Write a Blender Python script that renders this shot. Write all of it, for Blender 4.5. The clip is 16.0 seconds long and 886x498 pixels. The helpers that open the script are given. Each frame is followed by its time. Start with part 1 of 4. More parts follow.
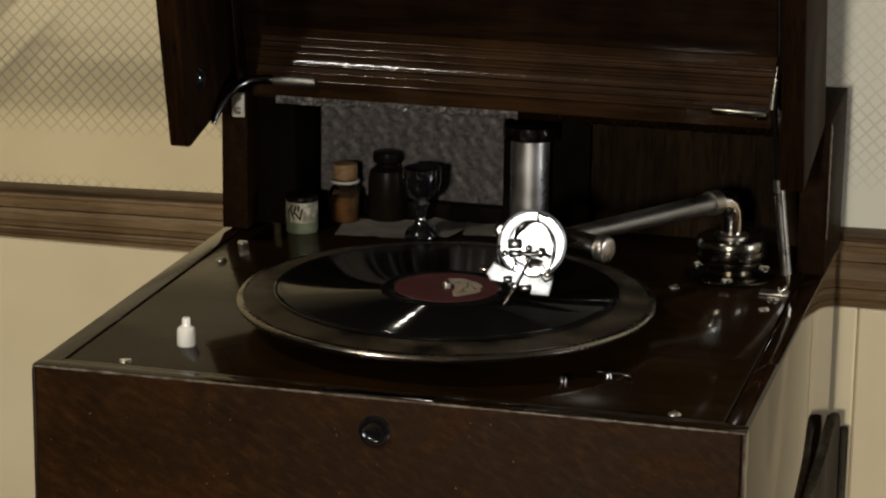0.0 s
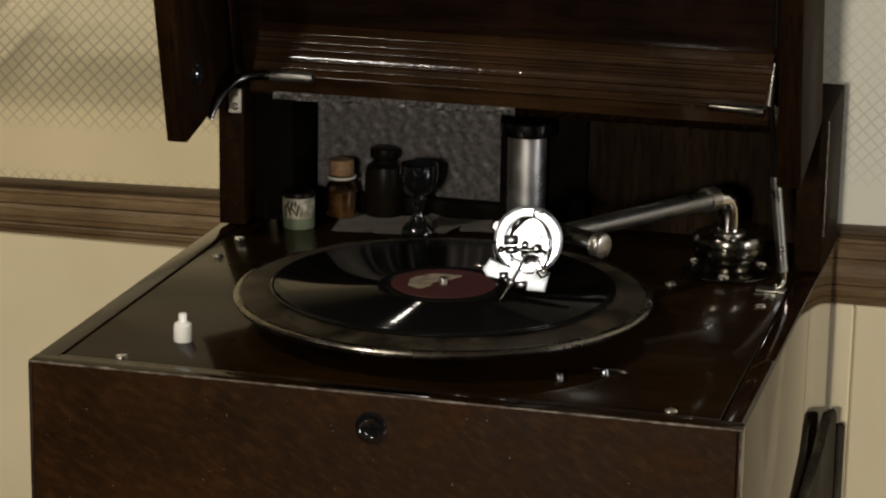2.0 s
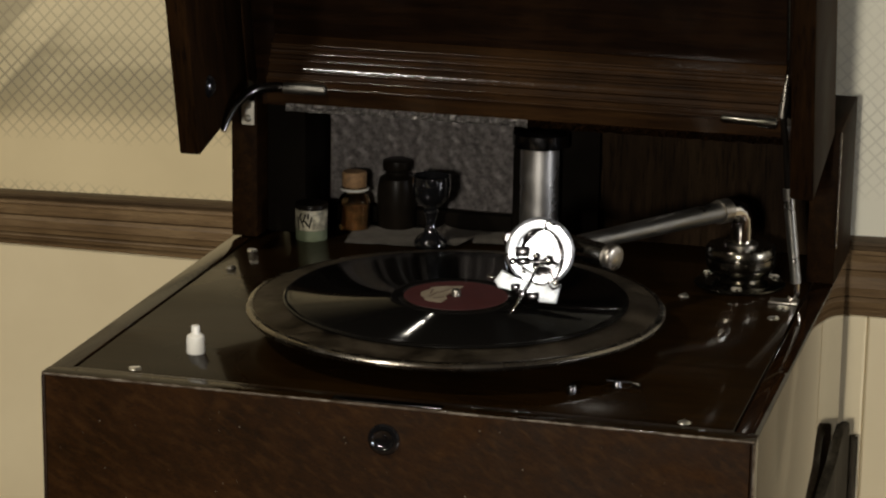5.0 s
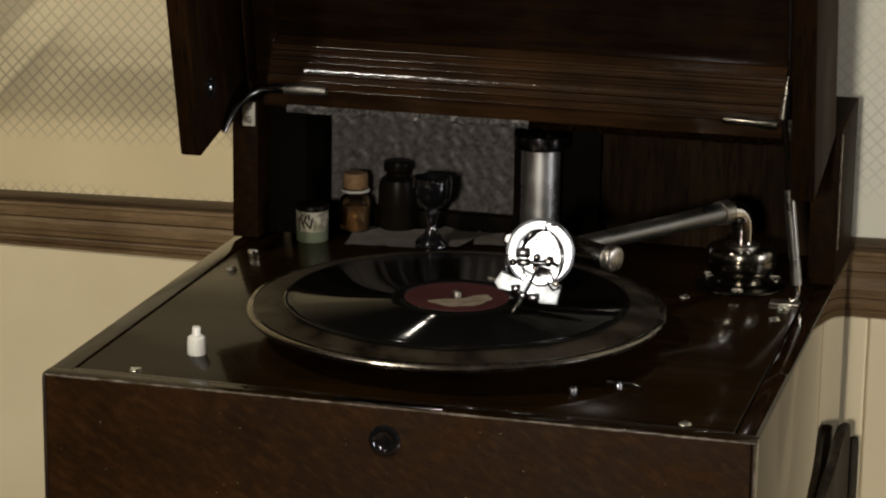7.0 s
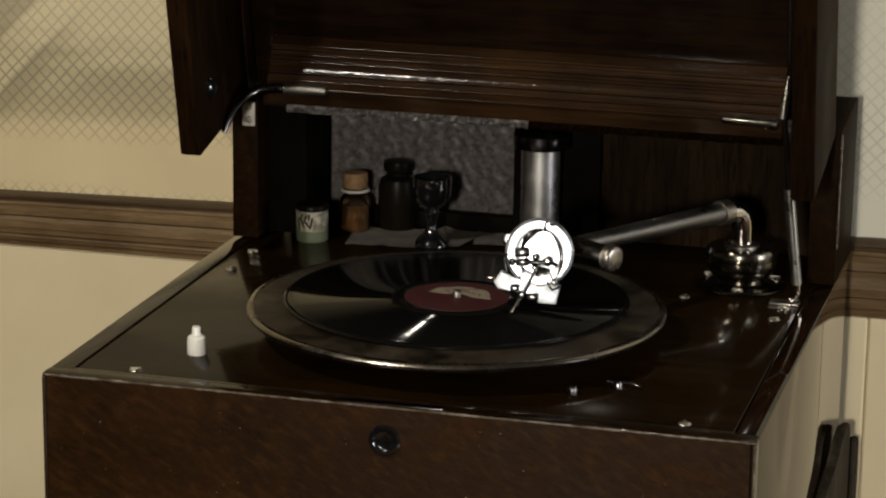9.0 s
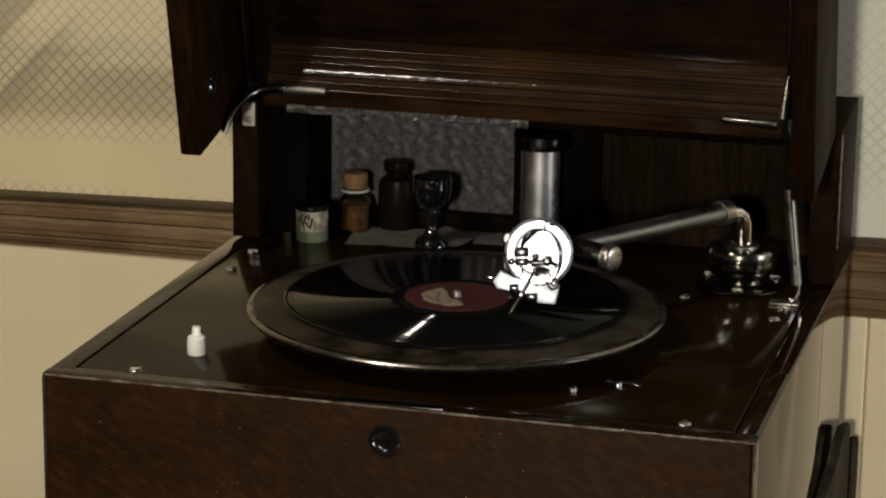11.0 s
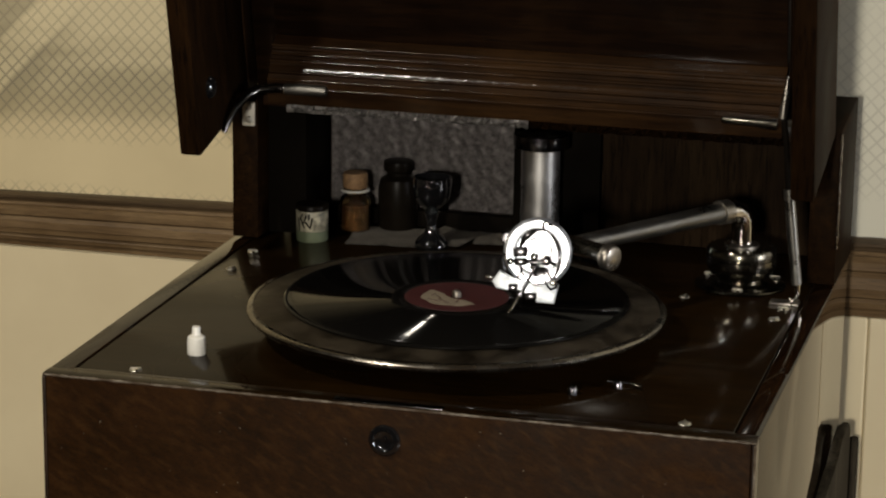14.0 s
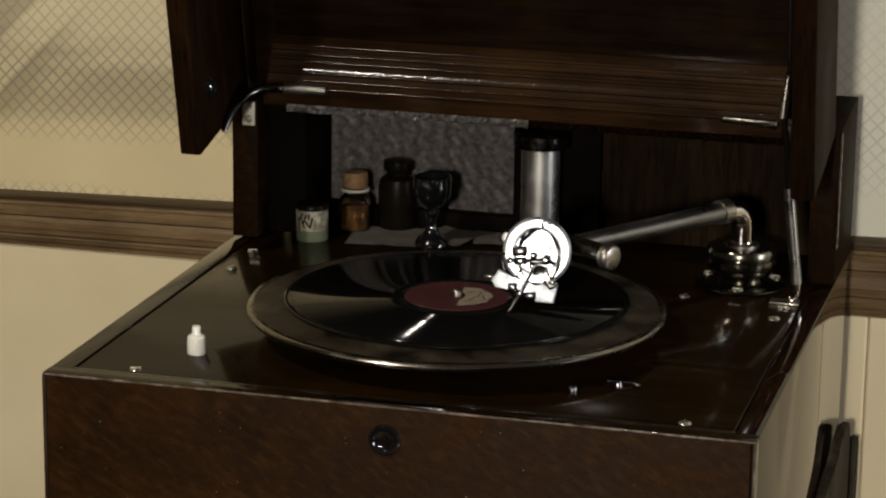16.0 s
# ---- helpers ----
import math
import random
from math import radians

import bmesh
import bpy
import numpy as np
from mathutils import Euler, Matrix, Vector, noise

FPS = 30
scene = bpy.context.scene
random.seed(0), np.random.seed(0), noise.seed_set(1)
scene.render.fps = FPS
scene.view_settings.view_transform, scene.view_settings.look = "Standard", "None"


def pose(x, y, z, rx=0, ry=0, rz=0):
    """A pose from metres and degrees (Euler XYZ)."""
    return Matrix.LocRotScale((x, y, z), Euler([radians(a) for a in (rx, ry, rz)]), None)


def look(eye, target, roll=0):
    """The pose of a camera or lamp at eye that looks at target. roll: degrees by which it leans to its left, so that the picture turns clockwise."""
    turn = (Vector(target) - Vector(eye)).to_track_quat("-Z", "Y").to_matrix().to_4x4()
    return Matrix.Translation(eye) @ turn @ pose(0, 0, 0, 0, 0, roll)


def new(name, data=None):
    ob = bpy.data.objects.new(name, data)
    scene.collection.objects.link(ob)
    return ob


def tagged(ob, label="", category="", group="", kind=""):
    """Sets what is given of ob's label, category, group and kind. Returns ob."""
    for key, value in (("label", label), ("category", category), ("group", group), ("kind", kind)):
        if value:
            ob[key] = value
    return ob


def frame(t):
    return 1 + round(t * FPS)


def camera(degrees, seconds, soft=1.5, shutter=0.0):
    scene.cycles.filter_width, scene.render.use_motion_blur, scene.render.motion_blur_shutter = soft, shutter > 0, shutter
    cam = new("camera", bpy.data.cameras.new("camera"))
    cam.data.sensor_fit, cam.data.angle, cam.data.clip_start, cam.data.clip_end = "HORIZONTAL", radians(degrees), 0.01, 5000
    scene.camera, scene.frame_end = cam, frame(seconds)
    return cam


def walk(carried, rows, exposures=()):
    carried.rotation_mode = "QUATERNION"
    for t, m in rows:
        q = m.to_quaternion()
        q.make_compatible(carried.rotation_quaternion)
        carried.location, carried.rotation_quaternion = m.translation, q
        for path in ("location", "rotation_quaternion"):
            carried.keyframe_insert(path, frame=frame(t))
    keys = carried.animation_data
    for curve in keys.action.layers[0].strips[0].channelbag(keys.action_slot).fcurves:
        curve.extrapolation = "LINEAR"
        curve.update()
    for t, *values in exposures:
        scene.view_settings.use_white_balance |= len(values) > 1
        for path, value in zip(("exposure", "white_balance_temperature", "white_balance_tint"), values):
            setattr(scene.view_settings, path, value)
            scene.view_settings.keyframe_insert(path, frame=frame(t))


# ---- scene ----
# ---- camera ----
EYE = (0.736, -1.66, 1.5703)
cam = camera(18.7, 16.0, soft=2.2)


def aim(turn, tilt, lean):
    """Camera pose: degrees to the left of the depth axis, downward tilt, lean."""
    a, b = radians(turn), radians(tilt)
    way = Vector((-math.sin(a) * math.cos(b), math.cos(a) * math.cos(b), -math.sin(b)))
    return look(EYE, Vector(EYE) + way, lean)


walk(cam, [(t, aim(a, b, c)) for t, a, b, c in (
    (0.0, 14.821, 15.062, 0.74), (0.5, 14.671, 15.115, 0.80), (1.0, 14.648, 15.177, 0.86), (1.5, 14.689, 15.185, 0.89),
    (2.0, 14.748, 15.143, 0.87), (2.5, 14.820, 15.077, 0.87), (3.0, 14.877, 15.019, 0.84), (3.5, 14.939, 14.979, 0.79),
    (4.0, 14.978, 14.946, 0.76), (5.0, 15.032, 14.893, 0.77), (6.0, 15.051, 14.870, 0.78), (6.5, 15.052, 14.867, 0.78),
    (9.0, 15.049, 14.870, 0.775), (11.5, 15.049, 14.870, 0.77), (14.5, 15.049, 14.872, 0.77), (16.0, 15.049, 14.882, 0.76))],
    exposures=((0.0, 0.0), (16.0, 0.0)))

# ---- light ----
world = bpy.data.worlds.new("world")
world.use_nodes = True
world.node_tree.nodes["Background"].inputs[0].default_value = (0.9, 0.8, 0.62, 1)
world.node_tree.nodes["Background"].inputs[1].default_value = 0.02
scene.world = world


def area(name, eye, target, sx, sy, watts, color):
    lamp = bpy.data.lights.new(name, "AREA")
    lamp.shape, lamp.size, lamp.size_y, lamp.energy, lamp.color = "RECTANGLE", sx, sy, watts, color
    ob = new(name, lamp)
    ob.matrix_world = look(eye, target)
    return ob


# a small ceiling lamp, a standing lamp behind the viewer, and the daylight of a window across the room
area("ceiling_lamp", (-0.39, -0.85, 2.30), (0.2, 0.2, 1.0), 0.07, 0.07, 13.5, (1.0, 0.93, 0.80))
area("standing_lamp", (0.55, -2.50, 1.62), (0.30, 0.3, 1.0), 0.16, 0.16, 41, (1.0, 0.93, 0.81))
area("window_light", (3.96, -0.50, 1.60), (0.3, 0.15, 1.05), 0.85, 0.95, 70, (0.96, 0.97, 1.0))

# ---- materials ----


def material(name, rough=0.5, metal=0.0, coat=0.0, coat_rough=0.05):
    m = bpy.data.materials.new(name)
    m.use_nodes = True
    b = m.node_tree.nodes["Principled BSDF"]
    b.inputs["Roughness"].default_value, b.inputs["Metallic"].default_value = rough, metal
    b.inputs["Coat Weight"].default_value, b.inputs["Coat Roughness"].default_value = coat, coat_rough
    return m, m.node_tree, b


def node(tree, kind, links=(), **values):
    n = tree.nodes.new(kind)
    for key, value in values.items():
        setattr_named(n, key, value)
    for socket, source in links:
        if isinstance(source, bpy.types.NodeSocket):
            tree.links.new(source, n.inputs[socket])
        else:
            n.inputs[socket].default_value = source
    return n


def setattr_named(n, key, value):
    if key == "operation":
        n.operation = value
    elif key == "blend":
        n.data_type, n.blend_type = "RGBA", value


def coords(tree, scale=(1, 1, 1), turn=(0, 0, 0)):
    tc = tree.nodes.new("ShaderNodeTexCoord")
    turned = node(tree, "ShaderNodeMapping", [("Vector", tc.outputs["Object"]), ("Rotation", turn)])
    return node(tree, "ShaderNodeMapping", [("Vector", turned.outputs[0]), ("Scale", scale)]).outputs[0]


def ramp(tree, fac, stops):
    n = tree.nodes.new("ShaderNodeValToRGB")
    tree.links.new(fac, n.inputs[0])
    while len(n.color_ramp.elements) < len(stops):
        n.color_ramp.elements.new(0.5)
    for e, (pos, col) in zip(n.color_ramp.elements, stops):
        e.position = pos
        e.color = (*col, 1) if len(col) == 3 else col
    return n.outputs[0]


def noise_tex(tree, vector, scale, detail=4, rough=0.55, distortion=0.0):
    return node(tree, "ShaderNodeTexNoise", [("Vector", vector), ("Scale", scale), ("Detail", detail), ("Roughness", rough), ("Distortion", distortion)]).outputs[0]


def bump(tree, bsdf, height, strength, distance, socket="Normal"):
    n = node(tree, "ShaderNodeBump", [("Height", height), ("Strength", strength), ("Distance", distance)])
    tree.links.new(n.outputs[0], bsdf.inputs[socket])
    return n


def wood(name, dark, mid, light, along="x", rough=0.35, coat=0.5, coat_rough=0.08, grain=1.0, relief=0.15, mottle=6, ripple=0.012, gloss=0.22, fine_ripple=26):
    """Stained varnished wood: long grain with pores and a slow cloudy figure."""
    m, t, b = material(name, rough, 0, coat, coat_rough)
    b.inputs["Specular IOR Level"].default_value = gloss
    s = {"x": (6, 90, 90), "y": (90, 6, 90), "z": (90, 90, 6), "f": (45, 95, 135)}[along]
    v = coords(t, s, (0, radians(-24), 0) if along == "f" else (0, 0, 0))
    fine = noise_tex(t, v, 1.6 * grain, 6, 0.65, 0.4)
    pore = noise_tex(t, coords(t, tuple(k * 3.2 for k in s)), 2.2 * grain, 3, 0.7)
    cloud = noise_tex(t, coords(t), mottle, 3, 0.6, 0.8)
    mix = node(t, "ShaderNodeMath", [(0, fine), (1, cloud)], operation="ADD").outputs[0]
    mix = node(t, "ShaderNodeMath", [(0, mix), (1, 0.5)], operation="MULTIPLY").outputs[0]
    col = ramp(t, mix, [(0.36, dark), (0.50, mid), (0.63, light)])
    dots = ramp(t, pore, [(0.38, (0.66,) * 3 if along in "fx" else (0.4,) * 3), (0.47, (1, 1, 1))])
    out = node(t, "ShaderNodeMix", [(0, 1.0), (6, col), (7, dots)], blend="MULTIPLY").outputs[2]
    t.links.new(out, b.inputs["Base Color"])
    if along == "f":
        # short bright rays across the grain
        ray = ramp(t, noise_tex(t, coords(t, (70, 70, 190), (0, radians(-30), 0)), 1.0, 2, 0.5, 0.3), [(0.50, (0, 0, 0)), (0.75, (0.26,) * 3)])
        out = node(t, "ShaderNodeMix", [(0, ray), (6, out), (7, (0.062, 0.028, 0.008, 1))], blend="MIX").outputs[2]
        # small pale chips in the old varnish
        chip = ramp(t, noise_tex(t, coords(t), 330, 1), [(0.765, (0, 0, 0)), (0.80, (1, 1, 1))])
        out = node(t, "ShaderNodeMix", [(0, chip), (6, out), (7, (0.16, 0.13, 0.10, 1))], blend="MIX").outputs[2]
        t.links.new(out, b.inputs["Base Color"])
    wear = ramp(t, cloud, [(0.3, (rough - 0.08,) * 3), (0.7, (rough + 0.12,) * 3)])
    t.links.new(wear, b.inputs["Roughness"])
    bump(t, b, fine, relief, 0.0006)
    bump(t, b, noise_tex(t, coords(t), fine_ripple, 3), ripple, 0.001, "Coat Normal")
    return m


def metal(name, color, rough, tarnish=0.25, scale=60):
    m, t, b = material(name, rough, 1.0)
    n = noise_tex(t, coords(t), scale, 5, 0.6)
    dim = tuple(c * (1 - tarnish) for c in color)
    t.links.new(ramp(t, n, [(0.35, dim), (0.62, color)]), b.inputs["Base Color"])
    t.links.new(ramp(t, n, [(0.3, (rough * 1.8,) * 3), (0.65, (rough * 0.8,) * 3)]), b.inputs["Roughness"])
    return m


def paint(name, low, high, rough=0.5, scale=20, relief=0.05, coat=0.0, gloss=0.5):
    m, t, b = material(name, rough, 0, coat)
    b.inputs["Specular IOR Level"].default_value = gloss
    n = noise_tex(t, coords(t), scale, 5, 0.6)
    t.links.new(ramp(t, n, [(0.3, low), (0.7, high)]), b.inputs["Base Color"])
    bump(t, b, n, relief, 0.001)
    return m


D, M, L = (0.0045, 0.0020, 0.0008), (0.0115, 0.0050, 0.0018), (0.025, 0.0110, 0.0038)
WOOD_X = wood("dark_mahogany_across", D, M, L, "x")
WOOD_Y = wood("dark_mahogany_deep", D, M, L, "y")
WOOD_Z = wood("dark_mahogany_upright", D, M, L, "z")
WOOD_SIDE = wood("polished_side", D, M, L, "y", 0.30, 1.0, 0.02, 1.0, 0.0, 6, 0.0, 0.0)
WOOD_TOP = wood("polished_motorboard", (0.0050, 0.0024, 0.0005), (0.0092, 0.0043, 0.0009), (0.0150, 0.0070, 0.0015), "x", 0.30, 0.36, 0.08, 0.8, 0.04, 6, 0.008, 0.02)
WOOD_LID = wood("dull_lid_side", (0.0050, 0.0023, 0.0008), (0.0095, 0.0043, 0.0014), (0.0185, 0.0080, 0.0024), "y", 0.55, 0.0, 0.2, 1.0, 0.1, 6, 0.0, 0.03)
# pale tone covers both the rubbed wood and the lamp glint on edges
WORN_GLINT = wood("glinting_worn_wood", (0.035, 0.022, 0.012), (0.090, 0.068, 0.048), (0.22, 0.19, 0.15), "x", 0.35, 0.5, 0.10, 6.0, 0.4, 60, 0.05, 0.3)
WOOD_FRONT = wood("worn_front_oak", (0.0102, 0.0041, 0.0008), (0.0170, 0.0064, 0.0012), (0.0255, 0.0097, 0.0018), "f", 0.6, 0.0, 0.2, 1.0, 0.35, 14, 0.0, 0.08)
WOOD_MOULD = wood("moulding_oak", (0.0075, 0.0034, 0.0013), (0.019, 0.0088, 0.0032), (0.034, 0.0160, 0.0055), "x", 0.5, 0.46, 0.12, 1.0, 0.5, 6, 0.36, 0.04, 150)
RAILDARK = wood("dark_rail_fillet", (0.034, 0.021, 0.010), (0.062, 0.039, 0.019), (0.095, 0.062, 0.032), "x", 0.5, 0.1)
PANEL = wood("dark_lid_panel", (0.0025, 0.0010, 0.0004), (0.0060, 0.0026, 0.0010), (0.013, 0.0056, 0.0020), "x", 0.4, 0.25, 0.15, 1.0, 0.1, 6, 0.01, 0.1)
MATTE = wood("dull_dark_wood", (0.006, 0.0036, 0.0018), (0.012, 0.0070, 0.0036), (0.020, 0.0122, 0.0064), "z", 0.7, 0.0, gloss=0.03)
BOARDWOOD = wood("weathered_board", (0.016, 0.013, 0.009), (0.034, 0.028, 0.019), (0.062, 0.052, 0.036), "z", 0.7, 0.0, gloss=0.02)
RAIL = wood("dado_rail_oak", (0.080, 0.048, 0.022), (0.135, 0.084, 0.040), (0.200, 0.132, 0.066), "x", 0.45, 0.35, 0.16, 1.6, 0.6)
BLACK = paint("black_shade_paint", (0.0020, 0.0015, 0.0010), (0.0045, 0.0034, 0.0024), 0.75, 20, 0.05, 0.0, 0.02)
NICKEL = metal("nickel_plate", (0.62, 0.58, 0.52), 0.10, 0.3)
BRIGHT = metal("polished_soundbox_nickel", (0.87, 0.91, 0.98), 0.36, 0.04)
STEEL = metal("dull_steel", (0.36, 0.33, 0.29), 0.28, 0.4)
RIMMETAL = metal("polished_platter_rim", (0.26, 0.235, 0.20), 0.20, 0.3, 40)
DARKMETAL = metal("bronzed_platter", (0.118, 0.095, 0.067), 0.40, 0.18, 30)
ZINC = paint("pale_zinc", (0.42, 0.39, 0.33), (0.60, 0.57, 0.49), 0.45, 120, 0.1)
TUBEMETAL = metal("satin_chrome", (0.80, 0.78, 0.76), 0.23, 0.12, 20)
GUNMETAL = metal("dark_gunmetal", (0.115, 0.11, 0.115), 0.17, 0.4)
WHITEMETAL = metal("white_metal_casting", (0.78, 0.82, 0.86), 0.45, 0.12, 90)
SLEEVE = metal("dull_sleeve", (0.20, 0.19, 0.17), 0.30, 0.3, 25)
SCREWMETAL = metal("bright_screw_nickel", (0.60, 0.57, 0.50), 0.30, 0.3)
STAYMETAL = metal("dark_nickel", (0.16, 0.15, 0.145), 0.13, 0.4)
BASEMETAL = metal("tarnished_nickel", (0.175, 0.160, 0.130), 0.18, 0.4)
PEWTER = metal("sparkling_foil", (0.42, 0.39, 0.37), 0.42, 0.7, 170)
LINING = metal("hammered_lining", (0.190, 0.168, 0.162), 0.46, 0.45, 240)
LINING.node_tree.nodes["Principled BSDF"].inputs["Metallic"].default_value = 0.4
PEWTER.node_tree.nodes["Principled BSDF"].inputs["Metallic"].default_value = 0.45
WHITE = paint("white_porcelain", (0.70, 0.68, 0.62), (0.80, 0.78, 0.72), 0.3, 30, 0.03, 0.4)
GLOSSBLACK, _t, _b = material("black_gloss_lacquer", 0.12, 0, 1.0, 0.03)
_b.inputs["Base Color"].default_value = (0.004, 0.004, 0.0045, 1)
CORK = paint("cork", (0.10, 0.055, 0.024), (0.22, 0.125, 0.055), 0.8, 220, 0.5)
PAPER = paint("yellowed_paper", (0.10, 0.085, 0.070), (0.20, 0.178, 0.150), 0.8, 40, 0.2)
# unseen ceiling, coloured dark to hold down reflections on record and varnish
CEILING = paint("dimmed_ceiling", (0.045, 0.034, 0.022), (0.065, 0.050, 0.034), 0.8, 8)
BOARDING = paint("cream_gloss_paint", (0.65, 0.55, 0.36), (0.73, 0.63, 0.42), 0.45, 5, 0.04)
# unseen far walls, toned dark so that little light bounces back
PLAIN = paint("plain_dun_plaster", (0.17, 0.14, 0.09), (0.22, 0.18, 0.12), 0.7, 6)
FLOORWOOD = wood("floor_boards", (0.05, 0.03, 0.015), (0.11, 0.065, 0.032), (0.18, 0.11, 0.06), "x", 0.4, 0.2)


def wallpaper():
    """Cream paper with a fine grey diamond lattice that is rubbed away in bands."""
    m, t, b = material("lattice_wallpaper", 0.55)
    tc = t.nodes.new("ShaderNodeTexCoord")
    sep = node(t, "ShaderNodeSeparateXYZ", [(0, tc.outputs["Object"])])
    wob = noise_tex(t, coords(t), 18, 2)
    lines = []
    for sx in (1, -1):
        k = node(t, "ShaderNodeMath", [(0, sep.outputs[0]), (1, 1.03 * sx), (2, sep.outputs[2])], operation="MULTIPLY_ADD").outputs[0]
        k = node(t, "ShaderNodeMath", [(0, wob), (1, 0.006), (2, k)], operation="MULTIPLY_ADD").outputs[0]
        k = node(t, "ShaderNodeMath", [(0, k), (1, 1 / 0.0068)], operation="MULTIPLY").outputs[0]
        k = node(t, "ShaderNodeMath", [(0, k), (1, 1.0)], operation="PINGPONG").outputs[0]
        lines.append(ramp(t, k, [(0.0, (1, 1, 1)), (0.10, (0.80,) * 3), (0.27, (0, 0, 0))]))
    net = node(t, "ShaderNodeMix", [(0, 1.0), (6, lines[0]), (7, lines[1])], blend="LIGHTEN").outputs[2]
    return m, t, b, sep, net


PAPERED, _t, _b, _sep, _net = wallpaper()
_h = node(_t, "ShaderNodeMath", [(0, noise_tex(_t, coords(_t), 9, 2)), (1, 0.02), (2, _sep.outputs[2])], operation="MULTIPLY_ADD").outputs[0]
_h = node(_t, "ShaderNodeMapRange", [(0, _h), (1, 0.98), (2, 1.20)]).outputs[0]
_bands = ramp(_t, _h, [(0.0, (0.50,) * 3), (0.08, (0.40,) * 3), (0.12, (0.0,) * 3), (0.29, (0.0,) * 3), (0.32, (0.30,) * 3), (0.42, (0.55,) * 3), (0.58, (0.75,) * 3), (0.72, (0.45,) * 3), (1.0, (0.25,) * 3)])
_amount = node(_t, "ShaderNodeMix", [(0, 1.0), (6, _net), (7, _bands)], blend="MULTIPLY").outputs[2]
_cloud = noise_tex(_t, coords(_t), 7, 4)
_ground = ramp(_t, _cloud, [(0.3, (0.56, 0.465, 0.280)), (0.7, (0.65, 0.542, 0.330))])
_smear = noise_tex(_t, coords(_t, (4, 1, 22), (0, radians(4), 0)), 1.0, 3, 0.5)
_smear = ramp(_t, _smear, [(0.36, (0.78, 0.78, 0.76)), (0.50, (1, 1, 1)), (0.66, (1.0, 1.0, 1.0))])
_high = node(_t, "ShaderNodeMapRange", [(0, _sep.outputs[2]), (1, 1.05), (2, 1.09)]).outputs[0]
_ground = node(_t, "ShaderNodeMix", [(0, _high), (6, _ground), (7, _smear)], blend="MULTIPLY").outputs[2]
_ground = node(_t, "ShaderNodeMix", [(0, _high), (6, _ground), (7, (0.95, 0.98, 1.03, 1))], blend="MULTIPLY").outputs[2]
# darker level band behind the strongest part of the lattice
_dark_band = ramp(_t, _h, [(0.36, (1,) * 3), (0.42, (0.80, 0.80, 0.78)), (0.56, (0.84, 0.84, 0.82)), (0.66, (1,) * 3)])
_ground = node(_t, "ShaderNodeMix", [(0, 1.0), (6, _ground), (7, _dark_band)], blend="MULTIPLY").outputs[2]
# slanting darker and lighter bands at the left of the paper
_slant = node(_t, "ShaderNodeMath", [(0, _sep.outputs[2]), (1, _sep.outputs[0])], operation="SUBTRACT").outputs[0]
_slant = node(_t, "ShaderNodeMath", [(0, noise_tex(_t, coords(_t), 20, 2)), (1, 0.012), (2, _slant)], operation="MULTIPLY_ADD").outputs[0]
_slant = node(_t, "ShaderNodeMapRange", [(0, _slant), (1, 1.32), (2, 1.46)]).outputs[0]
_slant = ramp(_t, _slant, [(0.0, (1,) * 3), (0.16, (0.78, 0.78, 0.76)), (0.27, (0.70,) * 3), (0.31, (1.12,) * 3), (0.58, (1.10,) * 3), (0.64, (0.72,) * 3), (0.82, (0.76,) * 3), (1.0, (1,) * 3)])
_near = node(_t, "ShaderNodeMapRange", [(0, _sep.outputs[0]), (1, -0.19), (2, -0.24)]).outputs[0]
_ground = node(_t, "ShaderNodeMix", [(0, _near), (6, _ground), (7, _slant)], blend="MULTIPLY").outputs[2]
# paper painted paler and greyer past the cabinet, for the window daylight there
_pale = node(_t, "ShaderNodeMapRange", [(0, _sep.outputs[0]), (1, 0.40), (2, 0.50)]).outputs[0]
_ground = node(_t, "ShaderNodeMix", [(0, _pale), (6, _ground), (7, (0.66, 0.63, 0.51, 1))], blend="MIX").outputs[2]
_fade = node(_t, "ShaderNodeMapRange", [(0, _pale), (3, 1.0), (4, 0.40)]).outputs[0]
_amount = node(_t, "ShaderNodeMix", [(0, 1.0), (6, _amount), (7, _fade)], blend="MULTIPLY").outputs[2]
_mix = node(_t, "ShaderNodeMix", [(0, _amount), (6, _ground), (7, (0.16, 0.14, 0.10, 1))], blend="MIX").outputs[2]
_t.links.new(_mix, _b.inputs["Base Color"])
bump(_t, _b, _cloud, 0.05, 0.002)


